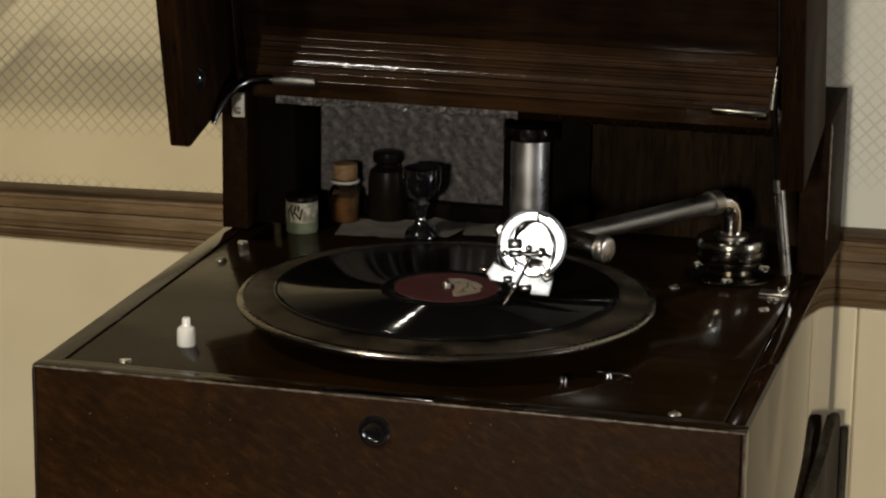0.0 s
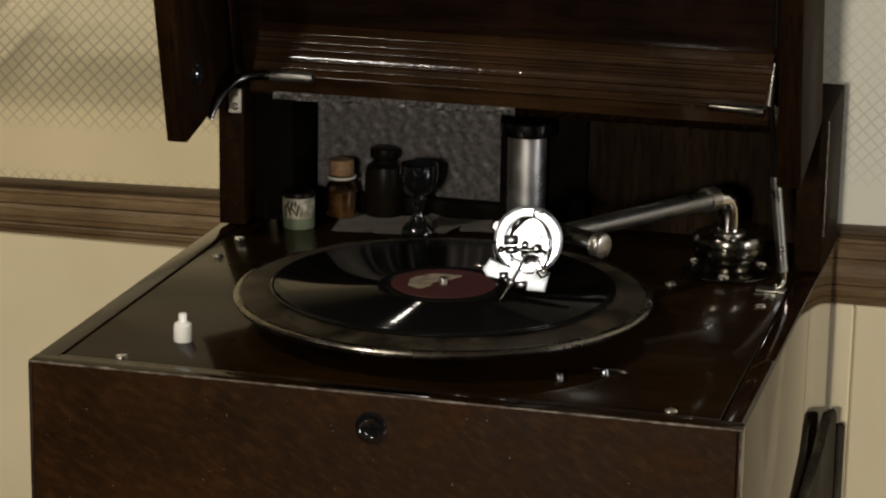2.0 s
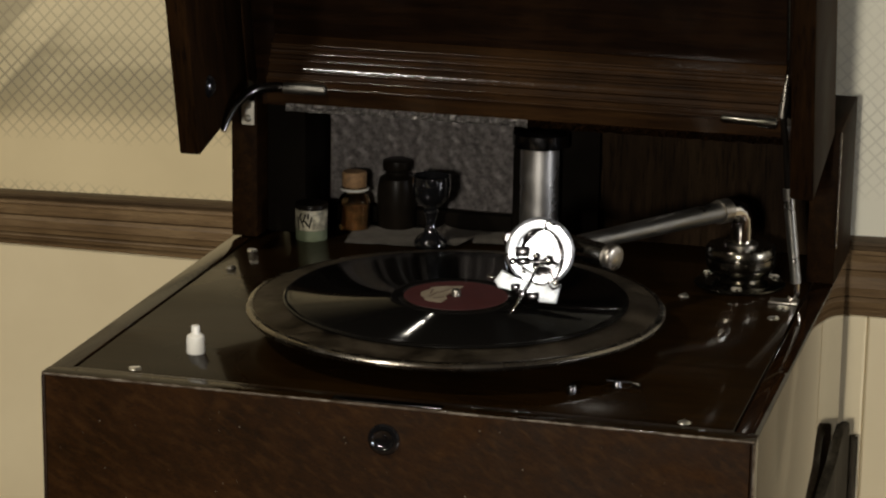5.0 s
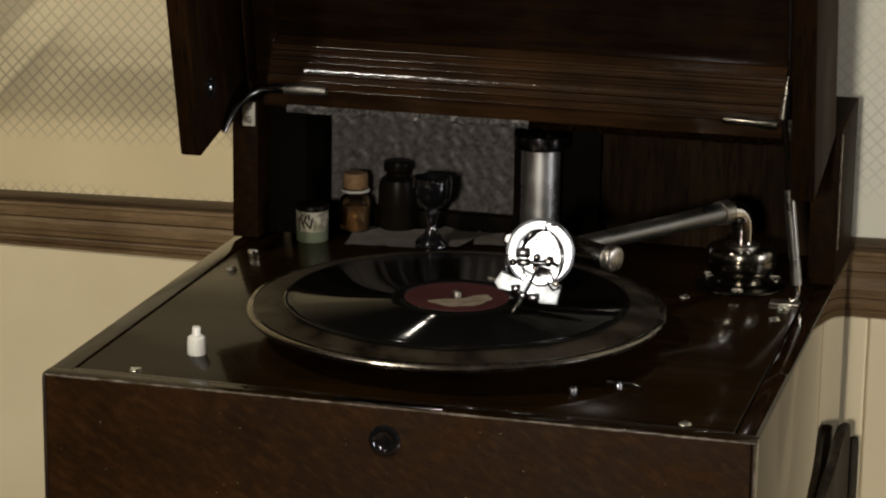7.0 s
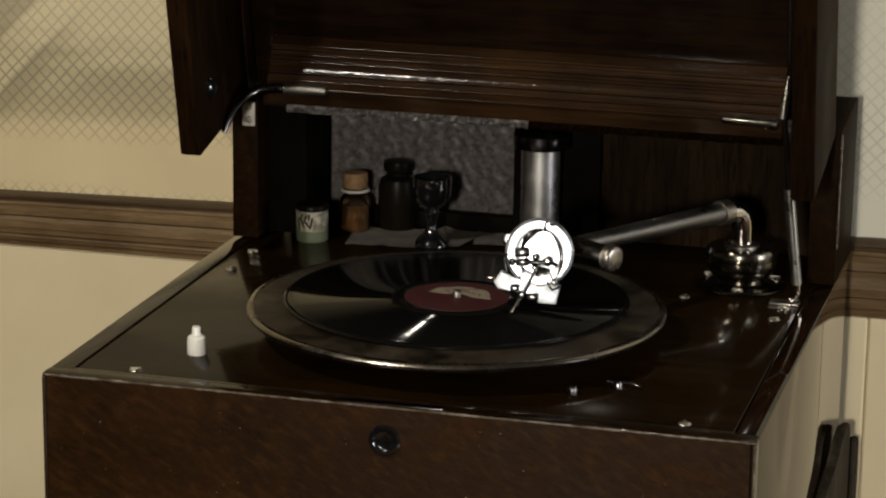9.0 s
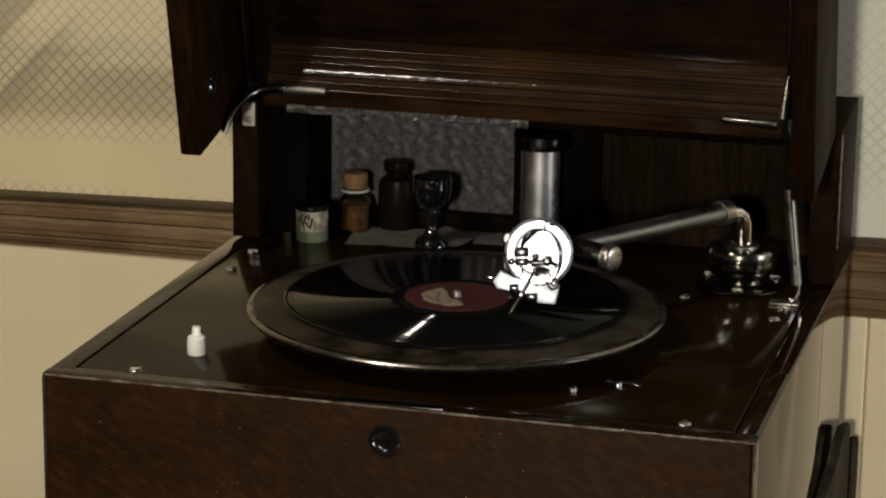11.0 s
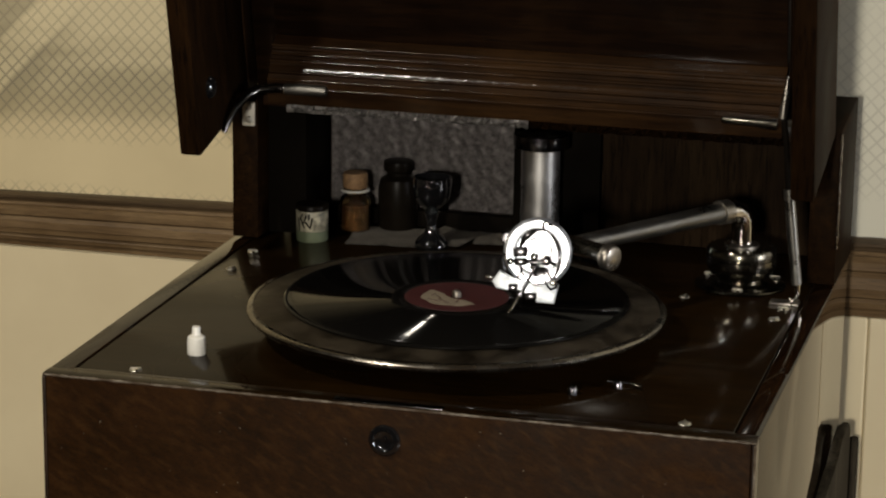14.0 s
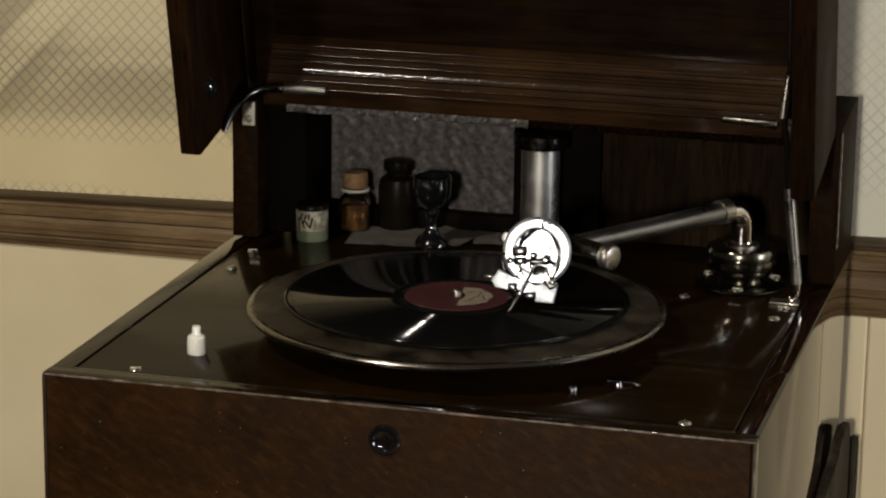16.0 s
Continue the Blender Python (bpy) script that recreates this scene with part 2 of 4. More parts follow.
def shellac():
    """Black record with fine circular grooves."""
    m, t, b = material("shellac_grooves", 0.085)
    b.inputs["Base Color"].default_value = (0.0042, 0.0038, 0.0034, 1)
    b.inputs["Specular IOR Level"].default_value = 0.09
    tc = t.nodes.new("ShaderNodeTexCoord")
    sep = node(t, "ShaderNodeSeparateXYZ", [(0, tc.outputs["Object"])])
    flat = node(t, "ShaderNodeCombineXYZ", [(0, sep.outputs[0]), (1, sep.outputs[1])]).outputs[0]
    r = node(t, "ShaderNodeVectorMath", [(0, flat)], operation="LENGTH").outputs["Value"]
    out = node(t, "ShaderNodeVectorMath", [(0, flat)], operation="NORMALIZE").outputs[0]
    # the walls of the grooves lean in and out along the radius
    k = node(t, "ShaderNodeMath", [(0, r), (1, 2 * math.pi / 0.00031)], operation="MULTIPLY").outputs[0]
    k = node(t, "ShaderNodeMath", [(0, k)], operation="SINE").outputs[0]
    k = node(t, "ShaderNodeMath", [(0, k)], operation="ABSOLUTE").outputs[0]
    k = node(t, "ShaderNodeMath", [(0, k), (1, 4.0)], operation="MULTIPLY").outputs[0]
    k = node(t, "ShaderNodeClamp", [(0, k), (1, -1.0), (2, 1.0)]).outputs[0]
    band = noise_tex(t, node(t, "ShaderNodeCombineXYZ", [(0, r)]).outputs[0], 160, 2)
    deep = node(t, "ShaderNodeMapRange", [(0, band), (1, 0.3), (2, 0.7), (3, 1.42), (4, 1.62)]).outputs[0]
    run = ramp(t, r, [(0.0, (0, 0, 0)), (0.0468, (0, 0, 0)), (0.0482, (1, 1, 1)), (0.1235, (1, 1, 1)), (0.1245, (0, 0, 0))])
    k = node(t, "ShaderNodeMath", [(0, k), (1, deep)], operation="MULTIPLY").outputs[0]
    k = node(t, "ShaderNodeMath", [(0, k), (1, run)], operation="MULTIPLY").outputs[0]
    lean = node(t, "ShaderNodeVectorMath", [(0, out), ("Scale", k)], operation="SCALE").outputs[0]
    geo = t.nodes.new("ShaderNodeNewGeometry")
    turned = t.nodes.new("ShaderNodeVectorTransform")
    turned.vector_type, turned.convert_from, turned.convert_to = "VECTOR", "OBJECT", "WORLD"
    t.links.new(lean, turned.inputs[0])
    total = node(t, "ShaderNodeVectorMath", [(0, geo.outputs["Normal"]), (1, turned.outputs[0])], operation="ADD").outputs[0]
    total = node(t, "ShaderNodeVectorMath", [(0, total)], operation="NORMALIZE").outputs[0]
    t.links.new(total, b.inputs["Normal"])
    return m


SHELLAC = shellac()
LABELRED = paint("maroon_label_paper", (0.034, 0.0042, 0.0042), (0.050, 0.0064, 0.0060), 0.6, 90, 0.1)
PRINTBROWN = paint("faded_brown_print", (0.06, 0.035, 0.022), (0.11, 0.065, 0.045), 0.6, 160, 0.1)
LABELCREAM = paint("cream_label_print", (0.17, 0.138, 0.098), (0.26, 0.212, 0.152), 0.6, 160, 0.1)


def glass(name, color):
    m, t, b = material(name, 0.04)
    b.inputs["Base Color"].default_value = (*color, 1)
    b.inputs["Transmission Weight"].default_value = 1.0
    b.inputs["IOR"].default_value = 1.48
    return m


# opaque pale tone that paints the highlight round the bottle's lip
LIPSHINE = paint("glass_lip_highlight", (0.30, 0.29, 0.27), (0.42, 0.41, 0.38), 0.15, 60, 0.02, 0.6)
BOTTLEGLASS = glass("clear_brown_glass", (0.84, 0.70, 0.48))
DARKGLASS = paint("dark_bottle_glass", (0.0030, 0.0022, 0.0014), (0.0065, 0.0048, 0.0032), 0.35, 40, 0.05, 0.0, 0.06)
NEEDLES = paint("rusty_needles", (0.025, 0.012, 0.006), (0.12, 0.060, 0.028), 0.6, 130, 0.6)
TINLABEL = paint("printed_tin_label", (0.01, 0.01, 0.008), (0.44, 0.40, 0.29), 0.5, 120, 0.1)
TINGREEN = paint("tin_green_band", (0.05, 0.065, 0.035), (0.11, 0.125, 0.075), 0.5, 60, 0.1)

# ---- mesh helpers ----
TOP = 1.0
W = 0.503


def part(name, bm, mat, parent=None, label="", smooth=False):
    me = bpy.data.meshes.new(name)
    bmesh.ops.recalc_face_normals(bm, faces=bm.faces)
    bm.to_mesh(me)
    bm.free()
    me.materials.append(mat)
    if smooth:
        usual = sorted(f.area for f in me.polygons)[len(me.polygons) // 2]
        for f in me.polygons:
            f.use_smooth = f.area < 8 * usual
        me.set_sharp_from_angle(angle=radians(38))
    ob = new(name, me)
    if parent:
        ob.parent = parent
    if label:
        ob["label"] = label
    return ob


def block(x0, x1, y0, y1, z0, z1, bevel=0.0, into=None, segments=2):
    bm = into or bmesh.new()
    vs = [bm.verts.new((x, y, z)) for x in (x0, x1) for y in (y0, y1) for z in (z0, z1)]
    fs = [bm.faces.new([vs[i] for i in q]) for q in ((0, 1, 3, 2), (4, 6, 7, 5), (0, 4, 5, 1), (2, 3, 7, 6), (0, 2, 6, 4), (1, 5, 7, 3))]
    if bevel:
        es = {e for f in fs for e in f.edges}
        bmesh.ops.bevel(bm, geom=list(es), offset=bevel, segments=segments, affect="EDGES", profile=0.5)
    return bm


def lathe(profile, steps=48, into=None, at=None):
    """Turn (radius, height) pairs round z; at: a matrix."""
    bm = into or bmesh.new()
    at = at or Matrix.Identity(4)
    rings = []
    for r, z in profile:
        if r < 1e-6:
            rings.append([bm.verts.new(at @ Vector((0, 0, z)))])
        else:
            rings.append([bm.verts.new(at @ Vector((r * math.cos(2 * math.pi * i / steps), r * math.sin(2 * math.pi * i / steps), z))) for i in range(steps)])
    for a, b in zip(rings, rings[1:]):
        for i in range(steps):
            j = (i + 1) % steps
            q = [a[i % len(a)], a[j % len(a)], b[j % len(b)], b[i % len(b)]]
            q = list(dict.fromkeys(q))
            if len(q) > 2:
                bm.faces.new(q)
    return bm


def tube(points, radii, steps=20, into=None, cap=True):
    """A round tube through points; radii one for all or one each."""
    bm = into or bmesh.new()
    pts = [Vector(q) for q in points]
    radii = [radii] * len(pts) if isinstance(radii, (int, float)) else radii
    rings, side = [], None
    for i, q in enumerate(pts):
        d = (pts[min(i + 1, len(pts) - 1)] - pts[max(i - 1, 0)]).normalized()
        if side is None:
            side = d.orthogonal().normalized()
        side = (side - d * side.dot(d)).normalized()
        up = d.cross(side)
        rings.append([bm.verts.new(q + radii[i] * (math.cos(2 * math.pi * k / steps) * side + math.sin(2 * math.pi * k / steps) * up)) for k in range(steps)])
    for a, b in zip(rings, rings[1:]):
        for k in range(steps):
            bm.faces.new((a[k], a[(k + 1) % steps], b[(k + 1) % steps], b[k]))
    if cap:
        bm.faces.new(rings[0])
        bm.faces.new(rings[-1])
    return bm


def extrude_x(profile, x0, x1, into=None):
    """A closed (y, z) outline drawn out along x."""
    bm = into or bmesh.new()
    a = [bm.verts.new((x0, y, z)) for y, z in profile]
    b = [bm.verts.new((x1, y, z)) for y, z in profile]
    n = len(profile)
    for i in range(n):
        bm.faces.new((a[i], a[(i + 1) % n], b[(i + 1) % n], b[i]))
    bm.faces.new(a)
    bm.faces.new(b)
    return bm


def prism(outline, z0, z1, into=None, bevel=0.0):
    """A closed (x, y) outline drawn up along z."""
    bm = into or bmesh.new()
    lo = [bm.verts.new((x, y, z0)) for x, y in outline]
    hi = [bm.verts.new((x, y, z1)) for x, y in outline]
    n = len(outline)
    caps = [bm.faces.new(lo), bm.faces.new(hi)]
    for i in range(n):
        bm.faces.new((lo[i], lo[(i + 1) % n], hi[(i + 1) % n], hi[i]))
    if bevel:
        bmesh.ops.bevel(bm, geom=list(caps[1].edges), offset=bevel, segments=2, affect="EDGES", profile=0.5)
    bmesh.ops.triangulate(bm, faces=[f for f in bm.faces if len(f.verts) > 4])
    return bm


def axes(origin, z_way, x_hint=(0, 0, 1)):
    """A matrix whose z runs along z_way."""
    z = Vector(z_way).normalized()
    x = Vector(x_hint)
    x = (x - z * x.dot(z)).normalized()
    m = Matrix((x, z.cross(x), z)).transposed().to_4x4()
    m.translation = Vector(origin)
    return m


def screw_mesh(r=0.0045):
    bm = lathe([(0, 0.0016), (r * 0.55, 0.0014), (r * 0.9, 0.0007), (r, 0.0)], 18)
    block(-r * 0.85, r * 0.85, -r * 0.09, r * 0.09, 0.0013, 0.0019, 0, bm)
    return bm


def thing(name, x, y, z, label, category, group="", kind=""):
    ob = new(name)
    ob.location = (x, y, z)
    return tagged(ob, label, category, group, kind)


# ---- room ----
WALL_Y = 0.55


def structure(name, bm, mat, label, category):
    return tagged(part(name, bm, mat), label, category, kind="structure")


structure("floor", block(-3.6, 4.0, -6.0, WALL_Y + 0.15, -0.1, 0.0), FLOORWOOD, "brown boarded wooden floor of the room", "floor")
structure("ceiling", block(-3.6, 4.0, -6.0, WALL_Y + 0.15, 3.0, 3.1), CEILING, "plain unseen ceiling, coloured dark to cut reflections", "ceiling")
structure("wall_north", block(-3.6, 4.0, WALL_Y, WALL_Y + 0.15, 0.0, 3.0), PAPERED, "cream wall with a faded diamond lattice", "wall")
structure("wall_south", block(-3.6, 4.0, -6.15, -6.0, 0.0, 3.0), PLAIN, "plain dun plaster wall", "wall")
structure("wall_west", block(-3.75, -3.6, -6.15, WALL_Y + 0.15, 0.0, 3.0), PLAIN, "plain dun plaster wall", "wall")
east = block(4.0, 4.15, -6.15, -1.05, 0.0, 3.0)
block(4.0, 4.15, -0.15, WALL_Y + 0.15, 0.0, 3.0, 0, east)
block(4.0, 4.15, -1.05, -0.15, 0.0, 1.10, 0, east)
block(4.0, 4.15, -1.05, -0.15, 2.15, 3.0, 0, east)
structure("wall_east", east, PLAIN, "plain dun plaster wall with a window opening", "wall")


def lower_wall():
    """Smooth cream boards below the rail."""
    ob = new("wainscot")
    tagged(ob, "smooth cream painted boarding below the wooden rail", "wainscot", kind="structure")
    xs = [-3.6, -2.2, -1.05, -0.42, 0.5172, 1.2, 1.9, 4.0]
    for a, b in zip(xs, xs[1:]):
        part("board", block(a + 0.00005, b - 0.00005, WALL_Y - 0.010, WALL_Y - 0.0005, 0.0, TOP - 0.0640, 0.0022), BOARDING, ob)


lower_wall()


def rail_run(rows):
    """A moulding along the wall whose top edge climbs by two centimetres over each metre."""
    bm = bmesh.new()
    rings = []
    for x in (-1.9, 2.4):
        ring = []
        for d, z in rows:
            share = (z + 0.067) * 0.80 / 0.052
            ring.append(bm.verts.new((x, WALL_Y - 0.0005 - 0.9 * d, TOP - 0.0632 + 0.0482 * share + 0.0235 * share * (x + 0.28))))
        rings.append(ring)
    n = len(rows)
    for i in range(n):
        k = (i + 1) % n
        bm.faces.new((rings[0][i], rings[1][i], rings[1][k], rings[0][k]))
    bm.faces.new(rings[0])
    bm.faces.new(rings[1])
    return bm


structure("trim", rail_run([(0.000, -0.067), (0.014, -0.0665), (0.016, -0.0615), (0.012, -0.0595), (0.019, -0.0580), (0.022, -0.0530), (0.018, -0.0495), (0.025, -0.0475),
                            (0.028, -0.0400), (0.027, -0.0300), (0.022, -0.0265), (0.026, -0.0245), (0.026, -0.0185), (0.017, -0.0140), (0.013, -0.0112), (0.000, -0.0112)]),
          RAIL, "moulded brown oak dado rail along the wall", "dado rail")
structure("trim", rail_run([(0.000, -0.0110), (0.0120, -0.0110), (0.0130, -0.0080), (0.0150, -0.0070), (0.0150, -0.0040), (0.000, -0.002)]), RAILDARK, "thin dark fillet on top of the dado rail", "dado rail")

# ---- cabinet ----
cabinet = thing("gramophone_cabinet", 0, 0, 0, "tall dark mahogany gramophone cabinet with its lid open", "gramophone")


def cab(name, bm, mat, parent=cabinet, label="", smooth=True):
    return part(name, bm, mat, parent, label, smooth)


Z0, BACK = 0.0, 0.505


def glinting_edge():
    """The front edge of the top, rubbed bare and slightly nicked, its glint put into the pale colour."""
    rng = random.Random(9)
    pts = [(0.0006 + (W - 0.0012) * i / 180, 0.0012, TOP - 0.0006) for i in range(181)]
    return tube(pts, [0.0009 + rng.uniform(-0.0003, 0.00025) for _ in pts], 8)


cab("front_panel", block(0.0034, W - 0.0034, 0.0003, 0.016, Z0, TOP - 0.0014, 0.0005), WOOD_FRONT, label="mottled brown front with worn varnish")
cab("edge_strip", block(0.0002, W - 0.0002, 0.0018, 0.0160, TOP - 0.0012, TOP + 0.0002, 0.0004, None, 2), WOOD_TOP)
cab("edge_bead", glinting_edge(), WORN_GLINT, label="worn front edge with its glint painted pale")
for x0, x1 in ((0.0001, 0.0032), (W - 0.0032, W - 0.0001)):
    cab("corner_strip", block(x0, x1, 0.0001, 0.0160, Z0, TOP - 0.0014, 0.0012, None, 3), WOOD_Z)
for x0, x1 in ((0, 0.0165), (W - 0.0165, W)):
    cab("side_panel", block(x0, x1, 0.0163, 0.484, Z0, TOP, 0.0012), WOOD_SIDE)
    inner = 0.0225
    a, b = (0, inner) if x0 == 0 else (W - inner, W)
    cheek = extrude_x([(0.399, TOP + 0.0004), (0.504, TOP + 0.0004), (0.504, TOP + 0.1315), (0.501, TOP + 0.1325), (0.399, TOP + 0.1240)], a, b)
    bmesh.ops.bevel(cheek, geom=cheek.edges[:], offset=0.0013, segments=2, affect="EDGES", profile=0.5)
    cab("rear_side", cheek, WOOD_LID)
    if a:
        # nickel bead added for the dotted highlight on the worn varnish edge
        cab("corner_bead", tube([(W + 0.0002, 0.3992, TOP + 0.030 + 0.0930 * i / 40) for i in range(41)], [0.0009 + 0.00035 * math.sin(i * 2.1) * math.sin(i * 0.9) for i in range(41)], 10), NICKEL, label="nickel bead standing in for the dotted highlight on the worn edge")
cab("back_panel", block(0.017, W - 0.017, BACK - 0.010, BACK - 0.0005, Z0, TOP + 0.110, 0.0005), WOOD_Z)
cab("front_rim", block(0.0168, W - 0.0168, 0.0163, 0.0195, TOP - 0.02, TOP + 0.0002, 0.0006), WOOD_X)
board = cab("motorboard", block(0.0178, W - 0.0178, 0.0205, BACK - 0.0105, TOP - 0.018, TOP - 0.0008, 0.0008), WOOD_TOP, label="polished dark motorboard with a mirror gloss")
cab("rear_top", block(0.0227, W - 0.0227, 0.412, BACK - 0.0007, TOP + 0.111, TOP + 0.1235, 0.0012), WOOD_X)


def rough_edge(xa, xb, seed):
    """The bare front edge of the rear top, ragged and glittering."""
    rng = random.Random(seed)
    bm = bmesh.new()
    n = int(360 * (xb - xa))
    rows = []
    for i in range(n + 1):
        x = xa + (xb - xa) * i / n
        col = []
        for j in range(5):
            z = TOP + 0.1080 + 0.0090 * j / 4 + rng.uniform(-0.0005, 0.0005)
            col.append(bm.verts.new((x, 0.4085 - 0.002 * math.sin(math.pi * j / 4) + rng.uniform(-0.0015, 0.0012), z)))
        rows.append(col)
    for a, b in zip(rows, rows[1:]):
        for j in range(4):
            bm.faces.new((a[j], b[j], b[j + 1], a[j + 1]))
    ends = bm.faces[:]
    bmesh.ops.solidify(bm, geom=ends, thickness=0.003)
    return bm


cab("ragged_edge", rough_edge(0.045, 0.250, 4), PEWTER, label="rough bare grey edge", smooth=False)
cab("ragged_edge", rough_edge(0.2505, W - 0.045, 5), WOOD_LID, label="rough brown wooden edge", smooth=False)


def wavy_lining():
    """Hammered wavy metal lining at the back of the compartment."""
    bm = bmesh.new()
    nx, nz = 150, 70
    x0, x1, z0, z1 = 0.058, 0.294, TOP + 0.0145, TOP + 0.109
    grid = []
    for i in range(nx + 1):
        col = []
        for j in range(nz + 1):
            u, v = i / nx, j / nz
            x, z = x0 + (x1 - x0) * u, z0 + (z1 - z0) * v
            h = 0.00032 * math.sin(470 * (x + 0.0028 * math.sin(z * 340 + 5.0 * noise.noise((x * 28, 0, z * 14))) + 0.003 * noise.noise((x * 60, 5, z * 40))))
            h += 0.0003 * noise.noise((x * 150, 3.0, z * 110)) + 0.00035 * noise.noise((x * 420, 7.0, z * 420))
            col.append(bm.verts.new((x, 0.4905 - h, z)))
        grid.append(col)
    for a, b in zip(grid, grid[1:]):
        for j in range(nz):
            bm.faces.new((a[j], b[j], b[j + 1], a[j + 1]))
    bmesh.ops.solidify(bm, geom=bm.faces[:], thickness=-0.0015)
    return bm


cab("wavy_lining", wavy_lining(), LINING, label="dull grey hammered metal lining with wavy ridges")
# black strip stands in for the shade of the gap under the lining
cab("gap_strip", block(0.0575, 0.2215, 0.4780, 0.4880, TOP, TOP + 0.0142, 0.001), BLACK, label="black strip standing in for the dark gap below the lining")
cab("back_lining", block(0.2945, W - 0.0230, 0.4850, 0.4944, TOP, TOP + 0.110, 0.0008), MATTE, label="dull dark wooden back lining")
# the shaded inner side of the compartment, put in as a black block
cab("shade_block", block(0.0228, 0.056, 0.425, 0.4945, TOP, TOP + 0.110, 0.001), BLACK, label="black block standing in for the shaded inner side")
cab("upright_board", block(0.222, 0.2960, 0.476, 0.4845, TOP, TOP + 0.104, 0.001), BLACK, label="black upright board behind the chrome tube")

# added pale bead draws the varnish highlight down the right front corner
cab("edge_bead", tube([(W - 0.0006, 0.0006, Z0 + (TOP - 0.002 - Z0) * i / 90) for i in range(91)], [0.0009 + 0.0002 * math.sin(i * 1.7) for i in range(91)], 10), WORN_GLINT, label="pale bead painting the varnish highlight on the corner edge")

# lock with a small round escutcheon
lock = cab("lock", lathe([(0, -0.002), (0.0112, -0.002), (0.0112, 0.0012), (0.0100, 0.0024), (0.0078, 0.0026), (0.0068, 0.0012), (0.0052, 0.0006), (0, 0.0004)], 40,
                         at=axes((0.2506, -0.0002, TOP - 0.0235), (0, -1, 0))), GLOSSBLACK, label="round black lock escutcheon")
key_bm = lathe([(0, 0.0007), (0.0016, 0.0007), (0.0016, 0.0015), (0, 0.0015)], 14, at=axes((0.2506, -0.0002, TOP - 0.0225), (0, -1, 0)))
part("keyhole", key_bm, GUNMETAL, lock)
cab("strike_plate", block(0.2118, 0.2895, 0.0045, 0.0118, TOP - 0.002, TOP + 0.0006, 0.0003), GUNMETAL, label="long dark worn metal strike plate")

# screws of the motorboard
SCREW = part("screw", screw_mesh(), SCREWMETAL, board, "round nickel screw", True)
SCREW.matrix_basis = pose(0.0588, 0.0300, TOP - 0.0008, 0, 0, 20)
for x, y, a in ((0.0324, 0.3051, 60), (0.0314, 0.3602, 10), (0.4506, 0.0285, 100), (0.4708, 0.294, 30), (0.3949, 0.3351, 80), (0.4735, 0.325, 0)):
    s = new("screw", SCREW.data)
    s.parent, s.matrix_basis, s["label"] = board, pose(x, y, TOP - 0.0008, 0, 0, a), "round nickel screw"

# ---- lid ----
lid = new("lid")
lid.parent = cabinet
lid.matrix_basis = pose(0, 0.392, TOP + 0.123, -77, 0, 0)
lid["label"] = "deep hinged lid standing open, dark varnish"
LX = 0.499
for a, b in ((0.0005, 0.0180), (LX - 0.018, LX)):
    cab("lid_side", block(a, b, -0.391, 0.0, -0.1185, 0.0, 0.0022), WOOD_LID, lid)
cab("lid_front", block(0.0184, LX - 0.0184, -0.391, -0.373, -0.1185, 0.0, 0.002), WOOD_X, lid)


def stepped():
    """Ogee steps from the flat outer band to the raised panel: (distance in, depth)."""
    return [(0.000, -0.0160), (0.0135, -0.0160), (0.0145, -0.0166), (0.0155, -0.0156), (0.0195, -0.0152), (0.0206, -0.0142), (0.0210, -0.0122), (0.0240, -0.0104), (0.0246, -0.0076),
            (0.0285, -0.0058), (0.0292, -0.0044), (0.0326, -0.0038), (0.0336, -0.0016), (0.0360, -0.0010), (0.0368, 0.0010), (0.0392, 0.0016), (0.0400, 0.0036), (0.0430, 0.0042), (0.0440, 0.0070), (0.0470, 0.0130)]


def beads(rows, places, r=0.0011):
    """Put a small half-round bead on the outline at each of the places."""
    out = []
    for k, (d, z) in enumerate(rows):
        if k in places:
            out += [(d + r * math.sin(a), z - r * math.cos(a)) for a in (-1.6, -1.0, -0.5, 0.0, 0.5, 1.0, 1.6)]
        else:
            out.append((d, z))
    return out


def moulding_run(x0, x1, y_edge, sign):
    prof = [(y_edge + sign * d, z) for d, z in beads(stepped(), (2, 5, 8, 11, 14, 17), 0.0012)]
    prof += [(y_edge + sign * 0.047, 0.030), (y_edge, 0.030)]
    return extrude_x(prof, x0, x1)


cab("moulding", moulding_run(0.0400, LX - 0.0400, -0.002, -1), WOOD_MOULD, lid, "glossy stepped moulding with worn bright ridges")
cab("moulding", moulding_run(0.0400, LX - 0.0400, -0.3725, 1), WOOD_MOULD, lid)
cab("side_frame", block(0.0184, 0.0395, -0.3727, -0.001, 0.020, 0.0295, 0.001), PANEL, lid)
cab("side_frame", block(LX - 0.0395, LX - 0.0184, -0.3727, -0.001, 0.020, 0.0295, 0.001), PANEL, lid)
cab("side_rail", block(0.0080, 0.0183, -0.390, -0.001, 0.0003, 0.0295, 0.0008), WOOD_Y, lid)
cab("side_rail", block(LX - 0.0183, LX - 0.0080, -0.390, -0.001, 0.0003, 0.0295, 0.0008), WOOD_Y, lid)
cab("lid_panel", block(0.0402, LX - 0.0402, -0.3250, -0.0495, 0.0132, 0.0300, 0.001), PANEL, lid, "dark plain inner panel")
# rounded boss added to carry the highlight on the lid's inner side
cab("glint_boss", lathe([(0, 0.0050), (0.0040, 0.0045), (0.0075, 0.0028), (0.0092, 0.0)], 24, at=axes((0.0180, -0.0450, -0.0855), (1, 0, 0))), GLOSSBLACK, lid, "small dark boss added to catch a glint on the lid side")
